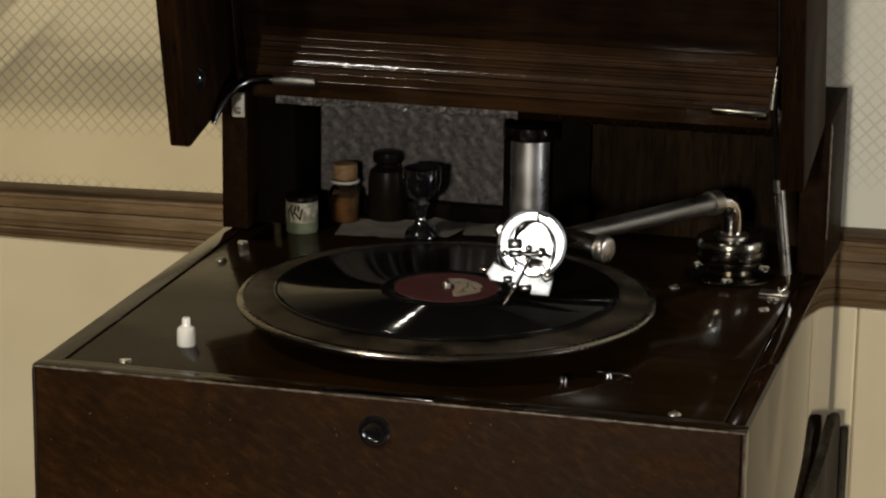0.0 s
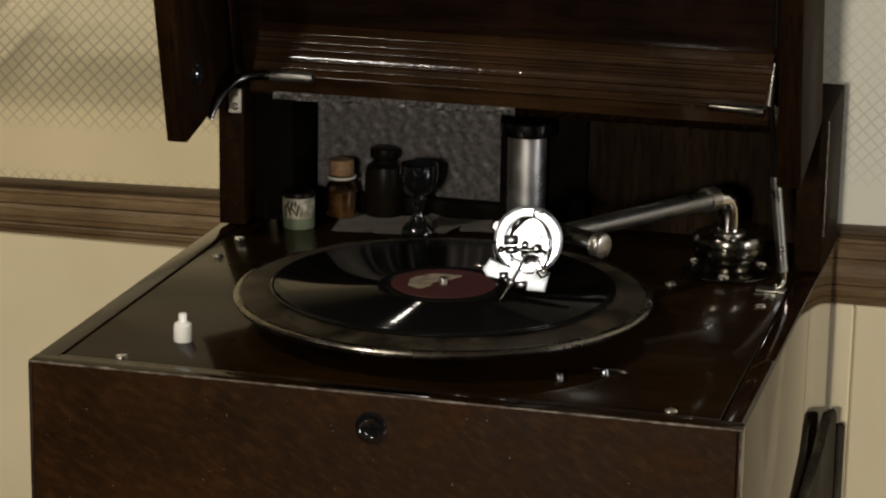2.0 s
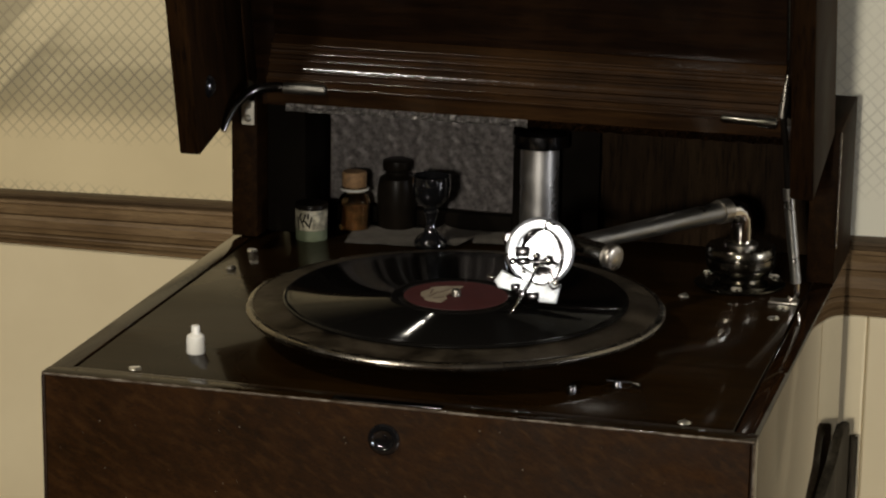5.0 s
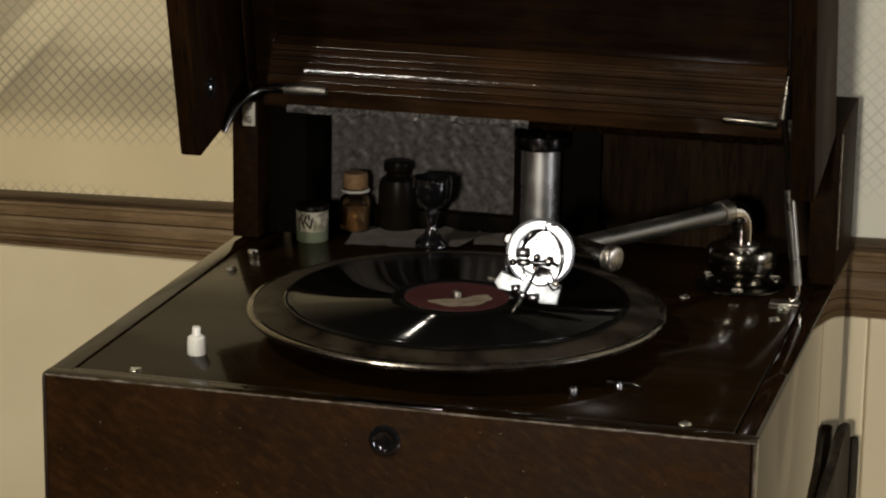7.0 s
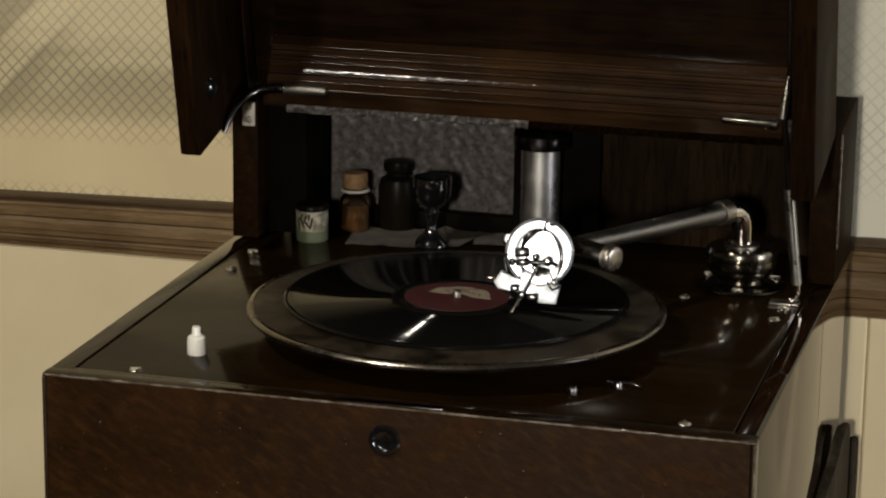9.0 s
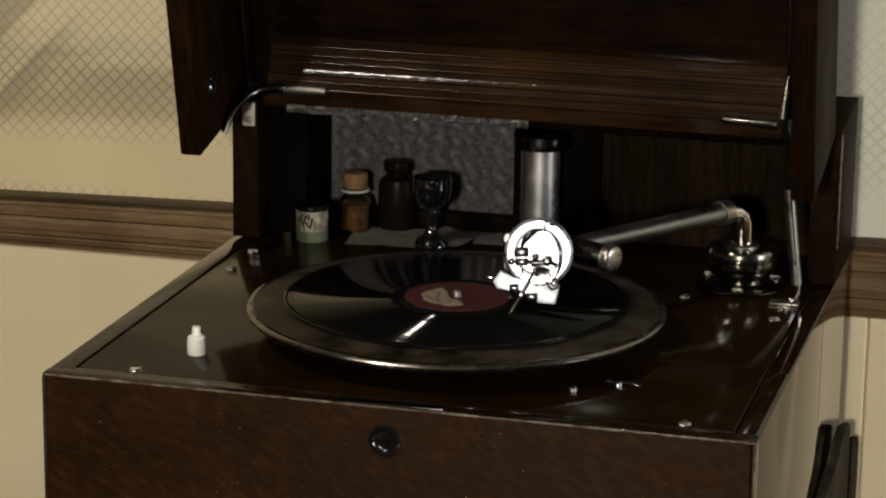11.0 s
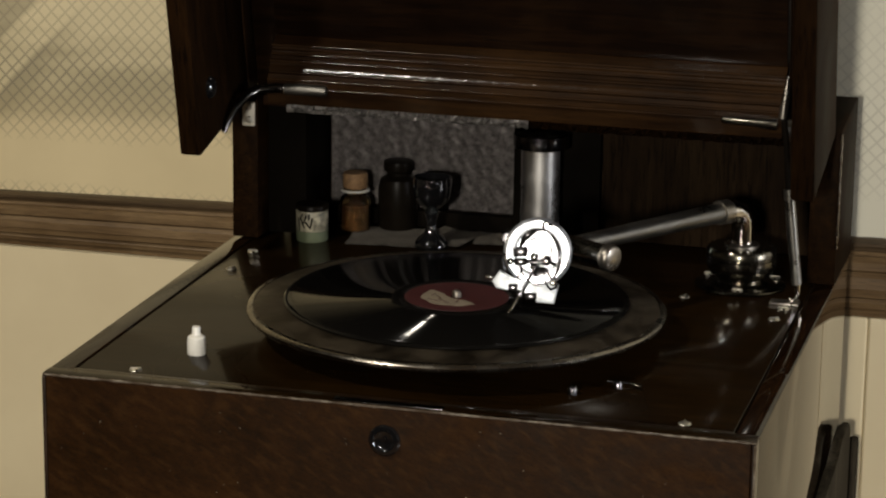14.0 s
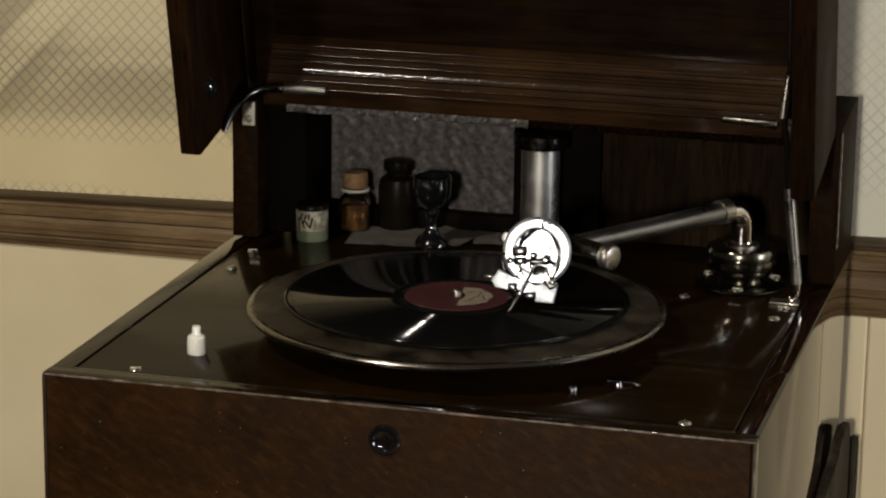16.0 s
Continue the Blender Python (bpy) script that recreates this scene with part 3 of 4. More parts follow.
cab("screw", lathe([(0, 0.0012), (0.003, 0.001), (0.0042, 0)], 16, at=axes((LX - 0.0042, -0.1185, -0.1185), (0, 0, -1))), STEEL, lid)

# hinge plate on the post
plate = cab("hinge_plate", block(0.0095, 0.0205, 0.3972, 0.3991, TOP + 0.096, TOP + 0.1165, 0.0008), ZINC, label="pale metal hinge plate with two screws")
for z in (0.1015, 0.1128):
    part("screw", lathe([(0, 0.0014), (0.0022, 0.0012), (0.0034, 0)], 16, at=axes((0.0150, 0.3972, TOP + z), (0, -1, 0))), SCREWMETAL, plate, smooth=True)

# curved stay and the two pins
cab("curved_stay", tube([(0.0600, 0.372, TOP + 0.1350), (0.054, 0.372, TOP + 0.1350), (0.048, 0.370, TOP + 0.1355), (0.036, 0.362, TOP + 0.1350),
                                (0.029, 0.352, TOP + 0.1310), (0.0235, 0.340, TOP + 0.1230), (0.0205, 0.330, TOP + 0.1130), (0.0195, 0.325, TOP + 0.106)],
                               [0.0030, 0.0040, 0.0042, 0.0042, 0.0041, 0.0038, 0.0032, 0.0022], 14), STAYMETAL, label="curved dark nickel lid stay")
cab("stay_pin", tube([(0.0550, 0.371, TOP + 0.1350), (0.0560, 0.371, TOP + 0.1350), (0.0880, 0.371, TOP + 0.1350), (0.0905, 0.371, TOP + 0.1350), (0.0918, 0.371, TOP + 0.1350)], [0.0036, 0.0046, 0.0046, 0.0040, 0.0020], 16), SLEEVE, label="dull nickel stay pin")
cab("stay_pin", tube([(0.4145, 0.358, TOP + 0.1370), (0.4165, 0.358, TOP + 0.1371), (0.4420, 0.358, TOP + 0.1362), (0.4470, 0.358, TOP + 0.1360), (0.4575, 0.358, TOP + 0.1357)],
                           [0.0020, 0.0031, 0.0031, 0.0042, 0.0044], 14), BASEMETAL, label="nickel stay pin")
cab("stay_rod", tube([(0.4640, 0.357, TOP + 0.162), (0.4625, 0.357, TOP + 0.143), (0.4660, 0.352, TOP + 0.125), (0.4704, 0.346, TOP + 0.085), (0.4720, 0.345, TOP + 0.078)],
                           [0.0008, 0.0030, 0.0022, 0.0022, 0.0022], 12), BLACK, label="upper rod of the lid stay")
part("stay_tip", tube([(0.4648, 0.3560, TOP + 0.1745), (0.4632, 0.3560, TOP + 0.158), (0.4618, 0.3560, TOP + 0.1415)], [0.0008, 0.0028, 0.0034], 12), STEEL, cabinet, "bright bent tip of the lid stay", True)
part("sleeve", tube([(0.4706, 0.346, TOP + 0.0885), (0.4803, 0.344, TOP + 0.0145)], 0.0042, 14), SLEEVE, cabinet, "nickel sleeve of the lid stay", True)
cab("stay_foot", tube([(0.4806, 0.344, TOP + 0.0145), (0.4812, 0.344, TOP + 0.0070), (0.4800, 0.343, TOP + 0.0022), (0.4765, 0.342, TOP + 0.0012), (0.4752, 0.342, TOP + 0.0040)], [0.0026, 0.0020, 0.0018, 0.0016, 0.0014], 12), NICKEL)
cab("foot_plate", block(0.461, 0.4835, 0.333, 0.347, TOP - 0.0006, TOP + 0.0009, 0.0003), STEEL)

# ---- turntable, record, tone arm ----
CX, CY = 0.2525, 0.179


def assembly(name, x, y, label):
    """A part of the gramophone that is made of pieces of its own."""
    ob = new(name)
    ob.parent, ob.location, ob["label"] = cabinet, (x, y, TOP), label
    return ob


turntable = assembly("turntable", CX, CY, "round bronzed turntable with a polished rim")
part("platter", lathe([(0, 0.0265), (0.1290, 0.0265), (0.1305, 0.0258), (0.1475, 0.0246), (0.1490, 0.0240), (0.1490, 0.0185), (0.1400, 0.0170), (0, 0.0120)], 128), DARKMETAL, turntable, smooth=True)
part("rim", lathe([(0.1491, 0.0244), (0.1512, 0.0242), (0.1530, 0.0234), (0.1540, 0.0218), (0.1538, 0.0200), (0.1528, 0.0186), (0.1510, 0.0180), (0.1491, 0.0180)], 128), RIMMETAL, turntable, "polished metal rim", True)
part("hub", lathe([(0.030, 0.0125), (0.030, 0.001), (0, 0.001)], 40), STEEL, turntable, smooth=True)
part("spindle", lathe([(0.0034, 0.0265), (0.0034, 0.0322), (0.0029, 0.0338), (0.0016, 0.0347), (0, 0.0350)], 20), STEEL, turntable, "bright nickel spindle", True)

record = thing("gramophone_record", CX, CY, TOP + 0.0268, "black shellac record with a maroon label, spinning", "record")
part("disc", lathe([(0.0042, 0.0), (0.1255, 0.0), (0.1270, 0.0009), (0.1270, 0.0018), (0.1258, 0.0026), (0.1245, 0.0024), (0.1210, 0.0024), (0.0480, 0.0024), (0.0470, 0.0021), (0.0400, 0.0021), (0.0390, 0.0024), (0.0042, 0.0024)], 128), SHELLAC, record, smooth=True)
label_part = part("label", lathe([(0.0042, 0.0025), (0.0042, 0.00275), (0.0382, 0.00275), (0.0384, 0.0025)], 80), LABELRED, record, "maroon paper label", True)


def label_patch():
    """The pale print on one half of the label: a plain half round with an uneven edge."""
    rim = [(0.0030, -0.0240)]
    n = 30
    for i in range(n + 1):
        a = math.pi * (-0.5 + i / n)
        k = 1 + 0.04 * math.sin(7 * a) + 0.02 * math.cos(12 * a)
        rim.append((0.0045 + 0.0215 * k * math.cos(a), 0.0235 * k * math.sin(a)))
    rim += [(0.0030, 0.0235), (0.0022, 0.0120), (0.0062, 0.0050), (0.0058, -0.0050), (0.0030, -0.0110)]
    return prism(rim, 0.0028, 0.0030)


part("print", label_patch(), LABELCREAM, label_part, "pale cream printed shape")
for x, y, w, a in ((0.012, -0.006, 0.011, 70), (0.016, 0.004, 0.014, 84), (0.009, 0.011, 0.008, 40), (0.020, -0.002, 0.012, 100), (0.010, -0.014, 0.007, 20)):
    stroke = part("print", block(-w / 2, w / 2, -0.0006, 0.0006, 0.00295, 0.00312, 0.0001), PRINTBROWN, label_part, "faded brown mark")
    stroke.matrix_basis = pose(x, y, 0, 0, 0, a)

BX, BY = 0.431, 0.381
base = assembly("tone_arm_base", BX, BY, "turned nickel base on a round flange")
part("flange", lathe([(0, 0), (0.0355, 0), (0.0360, 0.0012), (0.0345, 0.0026), (0.0270, 0.0034), (0.0235, 0.0050), (0, 0.0050)], 64), BASEMETAL, base, smooth=True)
part("collar", lathe([(0.0185, 0.0045), (0.0190, 0.0070), (0.0215, 0.0085), (0.0250, 0.0115), (0.0272, 0.0155), (0.0280, 0.0200), (0.0280, 0.0232), (0.0268, 0.0238), (0.0268, 0.0250), (0.0276, 0.0256), (0.0274, 0.0300), (0.0262, 0.0318), (0.0180, 0.0322), (0.0, 0.0322)], 64), BASEMETAL, base, smooth=True)
part("neck", lathe([(0.0135, 0.0315), (0.0135, 0.0335), (0.0112, 0.0345), (0.0, 0.0345)], 40), STEEL, base, smooth=True)
for k in range(3):
    a = 0.6 + k * 2.094
    s = new("screw", SCREW.data)
    s.parent, s.matrix_basis = base, pose(0.0300 * math.cos(a), 0.0300 * math.sin(a), 0.0032)

# the arm swings about its base; its own space has the base's axis as origin
arm = assembly("tone_arm", BX, BY, "nickel tone arm with a bright round soundbox")


def local(x, y, z):
    return Vector((x - BX, y - BY, z))


E0 = local(BX, BY, 0.0345)
elbow_pts = [E0, local(BX, BY, 0.046), local(BX - 0.0005, BY - 0.0005, 0.0535), local(BX - 0.0025, BY - 0.0035, 0.0590), local(BX - 0.0060, BY - 0.0085, 0.0618), local(BX - 0.0120, BY - 0.0180, 0.0625)]
part("elbow", tube(elbow_pts, [0.0088, 0.0088, 0.0088, 0.0086, 0.0083, 0.0080], 28), NICKEL, arm, "polished bent elbow", True)
part("joint", tube([local(BX - 0.0100, BY - 0.0150, 0.0625), local(BX - 0.0155, BY - 0.0240, 0.0628)], 0.0095, 28), STEEL, arm, smooth=True)
A1 = local(0.3320, 0.2150, 0.0660)
part("arm_tube", tube([local(BX - 0.0150, BY - 0.0232, 0.0628), A1], [0.0078, 0.0066], 28), SLEEVE, arm, "long tapering nickel tube", True)
AX = Vector((0.85, -0.45, -0.03)).normalized()
CAP = local(0.3690, 0.1830, 0.0665)
part("cross_tube", tube([CAP - AX * 0.066, CAP - AX * 0.003], 0.0085, 28), BASEMETAL, arm, smooth=True)
part("end_cap", lathe([(0, 0.0), (0.0075, 0.0), (0.0095, -0.0012), (0.0102, -0.003), (0.0102, -0.0055), (0.0092, -0.0066), (0.0098, -0.0078), (0.0085, -0.009), (0, -0.009)], 40, at=axes(CAP, AX)), STEEL, arm, "ribbed round end cap", True)
SB = local(0.3160, 0.1664, 0.0717)
SN = Vector((0.14, -0.962, 0.232)).normalized()
NEEDLE = local(0.3003, 0.1443, 0.0300)
# x runs down the face of the soundbox, y across it, z out of it; the stylus leans 25 degrees to x
BOX = axes(SB, SN, (NEEDLE - SB)) @ pose(0, 0, 0, 0, 0, 25)
NT = BOX.inverted() @ NEEDLE
MM = 0.001


def sound(name, bm, mat, label="", smooth=True):
    """A piece of the soundbox, in the soundbox's own axes."""
    ob = part(name, bm, mat, arm, label, smooth)
    ob.matrix_basis = BOX
    return ob


def mm(*rows):
    return [tuple(k * MM for k in r) for r in rows]


def oval_reflection():
    """Dark reflections round the oval opening, shaped as a ring heavy on one shoulder."""
    pts, rad = [], []
    for i in range(57):
        a = radians(-70 + 360 * i / 56 * 0.93)
        shoulder = math.exp(-((math.degrees(a) - 215) / 26) ** 2)
        flank = math.exp(-((math.degrees(a) - 95) / 38) ** 2)
        pts.append((0.0040 + 0.0200 * math.cos(a), 0.0015 + 0.0148 * math.sin(a), 0.0030))
        rad.append(0.0007 + 0.0020 * shoulder + 0.0010 * flank)
    return tube(pts, rad, 10)


sound("soundbox_ring", lathe([(0.0155, -0.006), (0.0155, 0.0015), (0.0162, 0.0026), (0.0180, 0.0032), (0.0225, 0.0030), (0.0240, 0.0014), (0.0248, -0.0020), (0.0244, -0.0060), (0.0220, -0.0085), (0.0155, -0.0085), (0.0155, -0.006)], 72), BRIGHT, "polished bright nickel ring")
sound("diaphragm", lathe([(0, -0.0004), (0.0156, -0.0005), (0.0156, -0.0045), (0, -0.0045)], 56), BRIGHT, "bright flat diaphragm", False)
sound("diaphragm_ridge", lathe([(0.0100 + 0.0004 * math.cos(a), -0.0004 + 0.0004 * math.sin(a)) for a in [k * math.pi / 4 for k in range(9)]], 48), NICKEL, "thin raised ridge")
sound("back_plate", lathe([(0, -0.0145), (0.010, -0.0145), (0.011, -0.0105), (0.021, -0.0086), (0.021, -0.0075), (0, -0.0075)], 40), NICKEL)
# gunmetal ring stands in for the dark reflections in the dish
sound("opening_reflection", oval_reflection(), GUNMETAL, "dark ring shaped for the reflections round the oval opening")
sound("bridge", prism(mm((13, -27.5), (21, -33), (26.5, -30), (30, -4), (36.5, -1.0), (37.5, 11.5), (24, 15), (22, 8), (23, -6), (19, -17)), -0.0060, 0.0022, None, 0.0010), WHITEMETAL, "pale metal bridge block")
sound("pivot_block", block(-0.0037, 0.0034, -0.0172, -0.0070, 0.0010, 0.0075, 0.0010), GUNMETAL, "dark square pivot block")
sound("pivot_block", block(0.0042, 0.0096, -0.0164, -0.0074, 0.0010, 0.0062, 0.0009), GUNMETAL)
sound("yoke", tube(mm((6.6, -17, 4.5), (6.8, -8, 5), (7.4, 0, 5.2), (7.0, 8, 5), (9.5, 13.5, 4.2)), mm((1.2, 1.5, 1.9, 1.5, 1.0))[0], 12), GUNMETAL, "dark curved yoke")
for x, y, r, h in ((6.3, 6.3, 3.9, 6.2), (3.2, -2.4, 2.9, 5.4), (10.6, -3.2, 2.5, 5.4), (6.6, -19.3, 2.8, 5.0)):
    sound("nut", lathe(mm((0, h), (r * 0.45, h - 0.2), (r * 0.55, h - 1.0), (r * 0.9, h - 1.6), (r, h - 2.6), (r, 0.5)), 18, at=pose(x * MM, y * MM, 0)), GUNMETAL, "dark round nut")
    sound("nut_centre", lathe(mm((0, h + 0.5), (r * 0.30, h + 0.35), (r * 0.42, h - 0.2), (0, h - 0.3)), 14, at=pose(x * MM, y * MM, 0)), NICKEL)
sound("spring_hook", tube(mm((2.0, -22.2, 3), (1.2, -24.2, 3), (5, -25.2, 2.6), (10.5, -24.6, 2.4), (13.8, -23.4, 2.2)), mm((0.8, 1.0, 1.0, 1.0, 0.7))[0], 10), GUNMETAL)
sound("lever_plate", prism(mm((10.5, -1.2), (15, -3.0), (20.5, -2.4), (22.6, 7), (20, 13), (16, 14.5), (13.5, 9), (10.5, 4)), 0.0006, 0.0030, None, 0.0006), GUNMETAL, "dark lever plate")
sound("rod", tube(mm((11.5, -11, 4), (18.8, -14.2, 3.6)), 0.0006, 8), GUNMETAL)
sound("rod", tube(mm((11.5, 6.2, 4.5), (21.2, 10.6, 4.2)), 0.0007, 8), NICKEL)
sound("spring_lug", lathe(mm((0, 6.0), (1.6, 5.6), (2.5, 4.0), (2.6, 0.0)), 18, at=pose(0.0222, 0.0112, 0)), NICKEL)
sound("spring_hook", tube(mm((20.5, 5.6, 3.6), (24.5, 7.2, 3.8), (27.0, 9.6, 3.8), (25.5, 13.2, 3.6), (22.6, 15.0, 3.2)), mm((0.7, 0.9, 1.0, 1.0, 0.7))[0], 10), GUNMETAL)
sound("stylus_bar", tube(mm((9.5, -0.4, 5.5), (15, -3.8, 6.0), (21.5, -6.8, 6.6), (29.5, -11.4, 6.6)), mm((1.2, 1.0, 1.1, 1.6))[0], 12), GUNMETAL, "thin dark stylus bar")
sound("stylus_edge", tube(mm((20.0, -7.4, 7.2), (24.5, -9.6, 7.6), (30, -12.6, 7.4)), 0.0006, 8), BRIGHT)
sound("clamp", block(0.0228, 0.0282, -0.0208, -0.0142, 0.0016, 0.0070, 0.0009), GUNMETAL, "dark needle clamp")
sound("clamp", block(0.0292, 0.0345, -0.0092, -0.0005, 0.0016, 0.0072, 0.0009), GUNMETAL)
sound("clamp", block(0.0272, 0.0335, -0.0152, -0.0094, 0.0024, 0.0080, 0.0010), GUNMETAL)
sound("thumb_screw", tube(mm((19.5, -32, -2), (18.2, -36, -2), (17.6, -38.2, -2)), mm((1.4, 2.0, 1.6))[0], 12), NICKEL, "small bright thumb screw")
sound("rear_knob", lathe(mm((0, -5.0), (3.5, -5.2), (5.2, -7), (5.6, -11), (0, -11)), 24, at=pose(-0.0100, -0.0225, 0)), GUNMETAL)
sound("mark", tube(mm((-15.6, 4.8, 3.6), (-19.6, 4.2, 4.0), (-21.8, 5.4, 4.0), (-21.4, 7.6, 3.6)), 0.0008, 8), GUNMETAL)
sound("mark", tube(mm((-20.0, 7.6, 3.6), (-19.4, 11.4, 3.4)), 0.0008, 8), GUNMETAL)
tip = Vector((0.0310, -0.0122, 0.0068))
sound("needle", tube([tuple(tip), tuple(tip.lerp(NT, 0.75)), tuple(NT)], [0.0012, 0.0009, 0.0002], 10), NICKEL, "steel needle")
sound("neck", tube([tuple(BOX.inverted() @ (CAP - AX * 0.045)), (0.0, 0.0, -0.0120)], [0.0075, 0.0085], 20), NICKEL)

# ---- small controls on the motorboard ----
knob = thing("speed_knob", 0.0862, 0.0790, TOP - 0.0008, "small white porcelain knob with a narrow top", "knob")
part("body", lathe([(0, 0), (0.0064, 0), (0.0068, 0.0006), (0.0067, 0.0105), (0.0063, 0.0128), (0.0040, 0.0145), (0, 0.0145)], 36), WHITE, knob, smooth=True)
part("tip", lathe([(0.0036, 0.0142), (0.0030, 0.0152), (0.0031, 0.0195), (0.0027, 0.0205), (0, 0.0207)], 24), WHITE, knob, smooth=True)

lever = thing("brake_lever", 0.392, 0.092, TOP - 0.0008, "small dark metal brake lever near the turntable", "lever")
part("arm", block(-0.008, 0.010, -0.0016, 0.0016, 0.0035, 0.0050, 0.0005), GUNMETAL, lever)
part("pivot", lathe([(0, 0.0068), (0.0025, 0.0062), (0.0036, 0.0045), (0.0036, 0)], 18, at=pose(-0.027, -0.024, 0)), GUNMETAL, lever, smooth=True)
part("post", lathe([(0, 0.0050), (0.0028, 0.0048), (0.0034, 0.0034), (0.0040, 0)], 18), GUNMETAL, lever, smooth=True)
part("finger", tube([(0.008, 0, 0.0045), (0.013, -0.003, 0.0040), (0.017, -0.003, 0.0032)], [0.0012, 0.0016, 0.0020], 10), BASEMETAL, lever, smooth=True)
stop = thing("brake_stop", 0.3885, 0.2725, TOP - 0.0008, "little nickel stop pin beside the turntable", "stop pin")
part("pin", lathe([(0, 0.0105), (0.0022, 0.0100), (0.0030, 0.0085), (0.0030, 0.006), (0.0022, 0.005), (0.0022, 0)], 18), NICKEL, stop, smooth=True)

# ---- things in the rear compartment ----
tin = thing("needle_tin", 0.0650, 0.4140, TOP - 0.0008, "small round tin with a worn printed label", "tin")
part("body", lathe([(0, 0), (0.0128, 0), (0.0132, 0.0008), (0.0132, 0.0095)], 40), TINGREEN, tin, smooth=True)
part("paper_label", lathe([(0.0132, 0.0092), (0.01335, 0.0094), (0.01335, 0.0262), (0.0132, 0.0264)], 40), TINLABEL, tin, "pale label with illegible dark print", True)
part("lid", lathe([(0.0132, 0.0262), (0.0137, 0.0266), (0.0137, 0.0300), (0.0130, 0.0310), (0, 0.0312)], 40), DARKGLASS, tin, "dark lid", True)

for a, z, h, lean in ((-126, 0.0120, 0.0105, 8), (-116, 0.0185, 0.0060, -30), (-108, 0.0130, 0.0080, 24), (-99, 0.0170, 0.0075, -18), (-90, 0.0125, 0.0060, 35), (-84, 0.0190, 0.0050, 0), (-76, 0.0135, 0.0100, -12)):
    stroke = part("print_bar", block(0.0130, 0.0135, -0.0007, 0.0007, -h / 2, h / 2, 0.0002), BLACK, tin)
    stroke.matrix_basis = pose(0, 0, z + 0.003, 0, 0, a) @ pose(0, 0, 0, lean, 0, 0)

bottle = thing("corked_bottle", 0.0905, 0.4530, TOP - 0.0008, "small corked glass bottle full of rusty needles", "bottle")
part("glass", lathe([(0, 0), (0.0120, 0), (0.0130, 0.0010), (0.0130, 0.0270), (0.0118, 0.0300), (0.0090, 0.0320), (0.0090, 0.0340), (0.0112, 0.0350), (0.0112, 0.0372), (0.0078, 0.0374), (0.0076, 0.0320), (0.0115, 0.0270), (0.0117, 0.0018), (0, 0.0016)], 40), BOTTLEGLASS, bottle, smooth=True)
part("lip", lathe([(0.0100, 0.0345), (0.0122, 0.0348), (0.0126, 0.0358), (0.0122, 0.0368), (0.0100, 0.0370)], 36), LIPSHINE, bottle, "pale ring painted as the highlight on the glass lip", True)
part("contents", lathe([(0, 0.002), (0.0112, 0.002), (0.0112, 0.0230), (0.006, 0.0245), (0, 0.0238)], 30), NEEDLES, bottle, smooth=True)
part("cork", lathe([(0, 0.0330), (0.0074, 0.0330), (0.0078, 0.0376), (0.0098, 0.0378), (0.0104, 0.0390), (0.0106, 0.0490), (0.0098, 0.0506), (0, 0.0510)], 30), CORK, bottle, "brown cork stopper", True)

jar = thing("dark_bottle", 0.1220, 0.4740, TOP - 0.0008, "dark glass bottle in the shade of the compartment", "bottle")
part("glass", lathe([(0, 0), (0.0160, 0), (0.0168, 0.0015), (0.0168, 0.0360), (0.0150, 0.0430), (0.0098, 0.0465), (0.0098, 0.0490), (0.0122, 0.0505), (0.0128, 0.0545), (0.0122, 0.0582), (0.0100, 0.0590), (0, 0.0590)], 40), DARKGLASS, jar, smooth=True)

cup = thing("goblet_cup", 0.1668, 0.4200, TOP - 0.0008, "glossy black egg-cup shaped needle cup on a foot", "cup")
part("bowl", lathe([(0.0034, 0.0310), (0.0070, 0.0335), (0.0132, 0.0390), (0.0156, 0.0460), (0.0162, 0.0540), (0.0158, 0.0600), (0.0150, 0.0602), (0.0150, 0.0540), (0.0140, 0.0460), (0.0100, 0.0390), (0, 0.0360)], 44), GLOSSBLACK, cup, smooth=True)
part("stem", lathe([(0, 0), (0.0140, 0), (0.0145, 0.0012), (0.0138, 0.0045), (0.0110, 0.0085), (0.0066, 0.0120), (0.0044, 0.0165), (0.0040, 0.0220), (0.0058, 0.0270), (0.0064, 0.0295), (0.0052, 0.0315), (0.0034, 0.0325), (0, 0.0325)], 44), GLOSSBLACK, cup, smooth=True)


def sheet(name, x, y, w, d, turn, z, label):
    """A slightly curled sheet of paper with real thickness."""
    bm = bmesh.new()
    n = 8
    g = [[bm.verts.new((w * (i / n - 0.5), d * (j / n - 0.5), 0.0006 + 0.0016 * (i / n - 0.5) ** 2 * 4 * (j / n))) for j in range(n + 1)] for i in range(n + 1)]
    for a, b in zip(g, g[1:]):
        for j in range(n):
            bm.faces.new((a[j], b[j], b[j + 1], a[j + 1]))
    bmesh.ops.solidify(bm, geom=bm.faces[:], thickness=0.0004)
    ob = part(name, bm, PAPER, None, label, True)
    ob.matrix_basis = pose(x, y, TOP - 0.0004 + z, 0, 0, turn)
    return tagged(ob, label, "paper", "papers in the compartment")


sheet("paper_sheet", 0.128, 0.4380, 0.070, 0.060, 6, 0.0, "yellowed paper sheet lying under the bottles")
sheet("paper_sheet", 0.176, 0.4480, 0.040, 0.050, -14, 0.0012, "yellowed paper sheet under the black cup")
sheet("paper_sheet", 0.212, 0.4540, 0.032, 0.040, 9, 0.0012, "small yellowed paper sheet with curled edge")

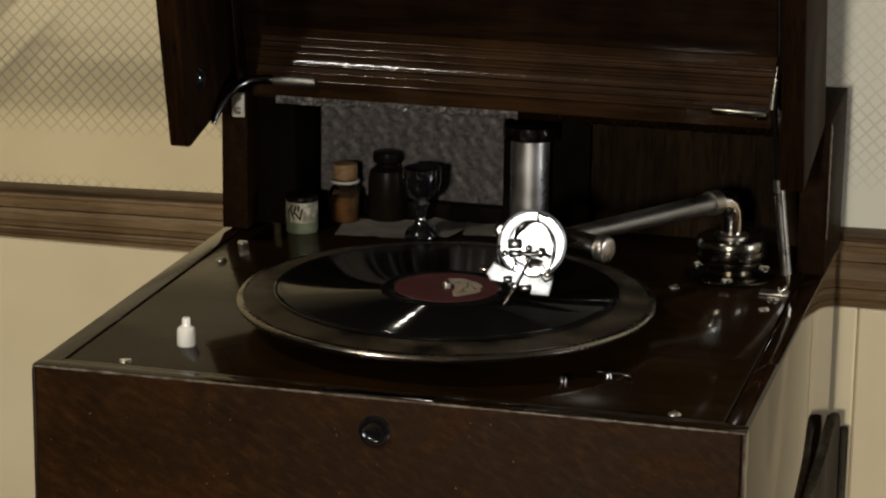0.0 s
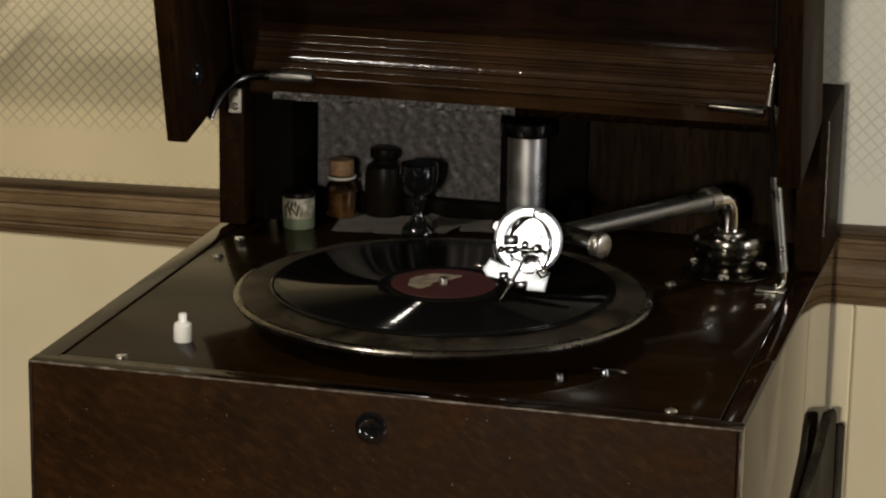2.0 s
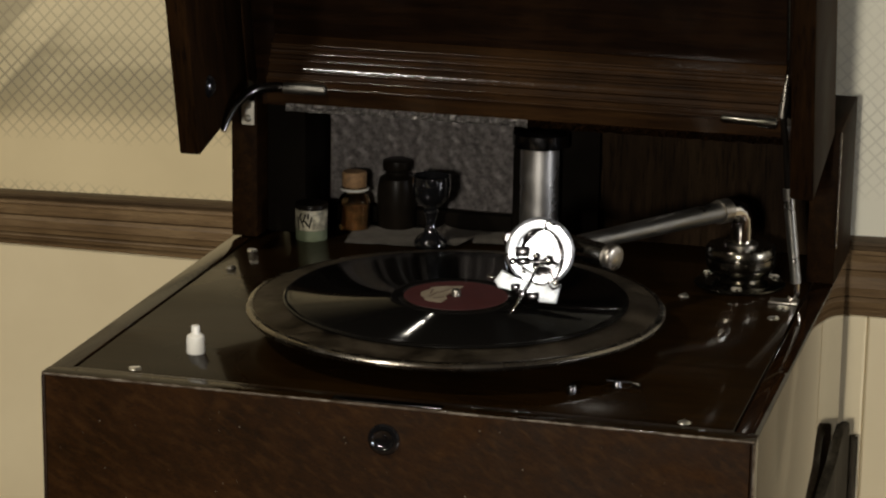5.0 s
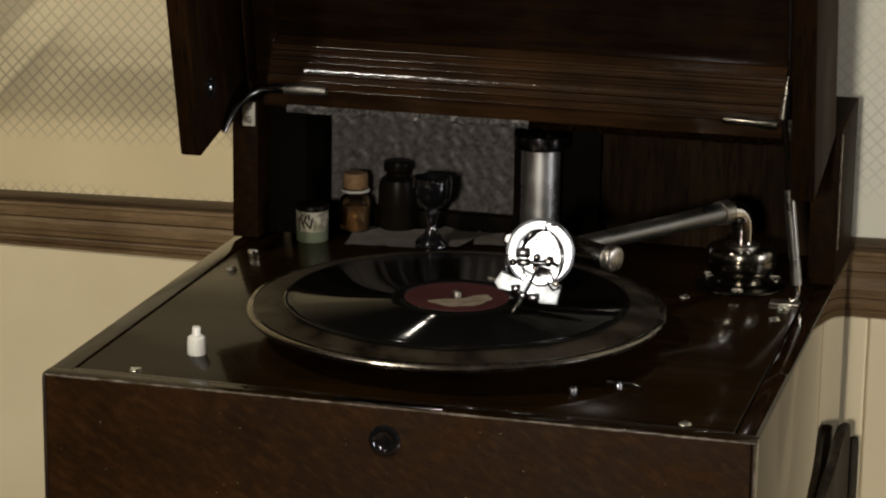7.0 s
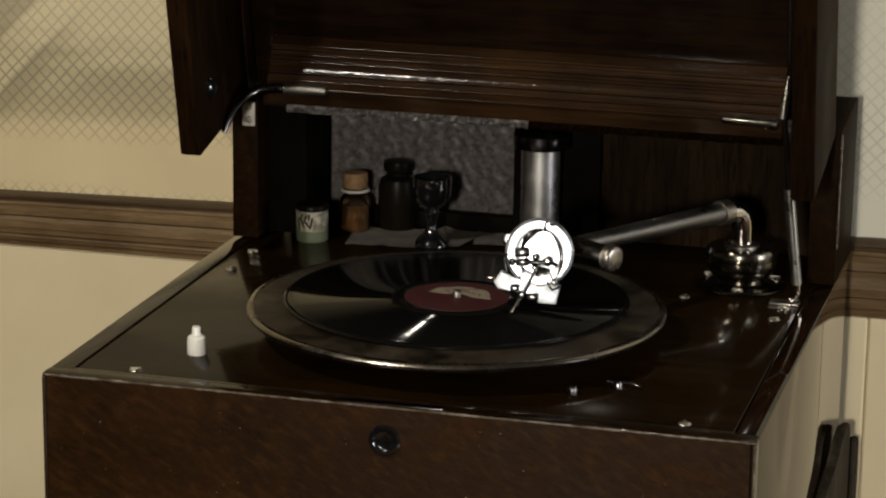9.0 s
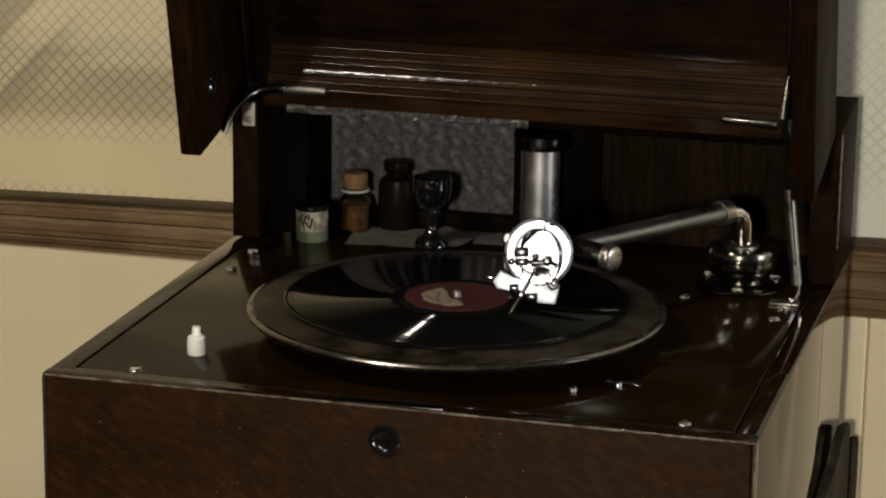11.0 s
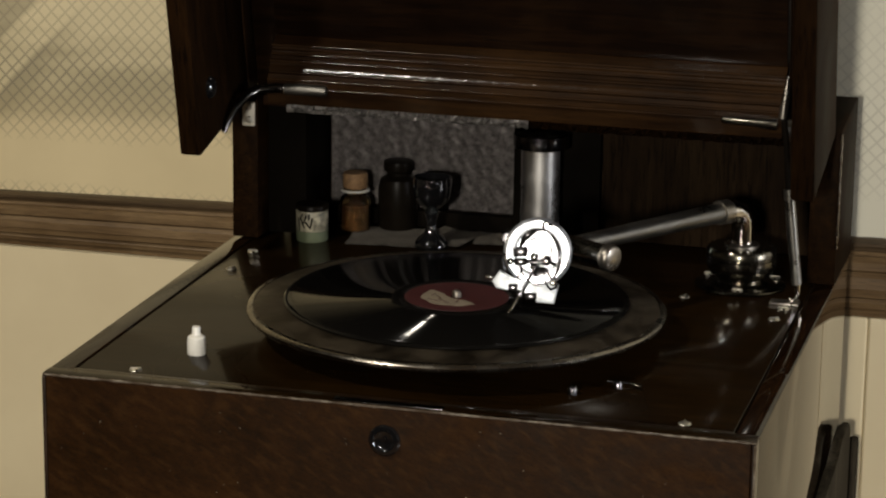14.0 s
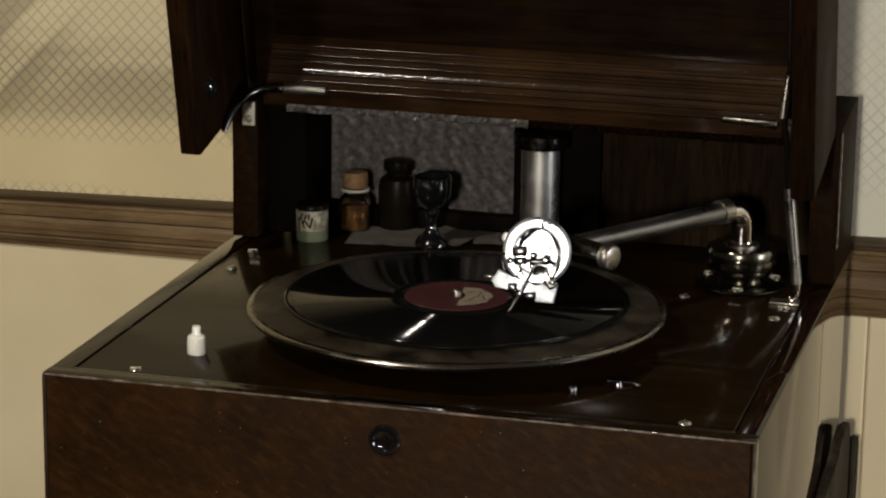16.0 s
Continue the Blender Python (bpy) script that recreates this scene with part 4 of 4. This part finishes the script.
pipe = thing("chrome_tube", 0.2512, 0.4500, TOP - 0.0008, "upright polished chrome tube with a dark collar", "tube")
part("shaft", lathe([(0, 0), (0.0160, 0), (0.0160, 0.0860), (0.0152, 0.0868), (0, 0.0868)], 48), TUBEMETAL, pipe, smooth=True)
part("collar", lathe([(0.0162, 0.0850), (0.0225, 0.0850), (0.0230, 0.0865), (0.0230, 0.0960), (0.0222, 0.0970), (0, 0.0970)], 48), GUNMETAL, pipe, "dark collar", True)

# ---- boards beside the cabinet ----


def leaning_board(x0, x1, outline, mat, label):
    """A board seen edge on: an outline in depth and height, rounded along its edges."""
    ob = thing("leaning_board", x0, 0.5, 0, label, "board", "boards beside the cabinet")
    bm = bmesh.new()
    a = [bm.verts.new((0, y - 0.5, z)) for y, z in outline]
    c = [bm.verts.new((x1 - x0, y - 0.5, z)) for y, z in outline]
    n = len(outline)
    for i in range(n):
        bm.faces.new((a[i], a[(i + 1) % n], c[(i + 1) % n], c[i]))
    caps = [bm.faces.new(a), bm.faces.new(c)]
    bmesh.ops.bevel(bm, geom=list({e for f in caps for e in f.edges}), offset=0.0028, segments=3, affect="EDGES", profile=0.5)
    part("plank", bm, mat, ob, smooth=True)
    return ob


leaning_board(0.5036, 0.5118, [(0.500, 0.0), (0.500, TOP - 0.150), (0.494, TOP - 0.143), (0.470, TOP - 0.138), (0.452, TOP - 0.137), (0.442, TOP - 0.142), (0.405, TOP - 0.150), (0.360, TOP - 0.153), (0.320, TOP - 0.156), (0.290, TOP - 0.17), (0.280, 0.0)], BOARDWOOD, "dark wooden board with a sloping rounded top beside the cabinet")
leaning_board(0.5090, 0.5168, [(0.524, 0.0), (0.524, TOP - 0.168), (0.521, TOP - 0.163), (0.515, TOP - 0.163), (0.511, TOP - 0.168), (0.505, 0.0)], BOARDWOOD, "narrow dark wooden board with rounded top against the wall")


def motions():
    """The turntable and record turn together, clockwise from above; the arm creeps inwards."""
    spin, creep = [], []
    start, turn = -75 + 360 * 0.2 / 0.7608, -360 / 0.7608
    for i in range(241):
        t = i / 15
        spin.append((t, start + turn * t))
    walk(turntable, [(t, pose(CX, CY, TOP, 0, 0, a)) for t, a in spin])
    walk(record, [(t, pose(CX, CY, TOP + 0.0268, 0, 0, a)) for t, a in spin])
    for i in range(17):
        t = float(i)
        creep.append((t, pose(BX, BY, TOP, 0, 0, (12.5 - t) * 0.075)))
    walk(arm, creep)


motions()
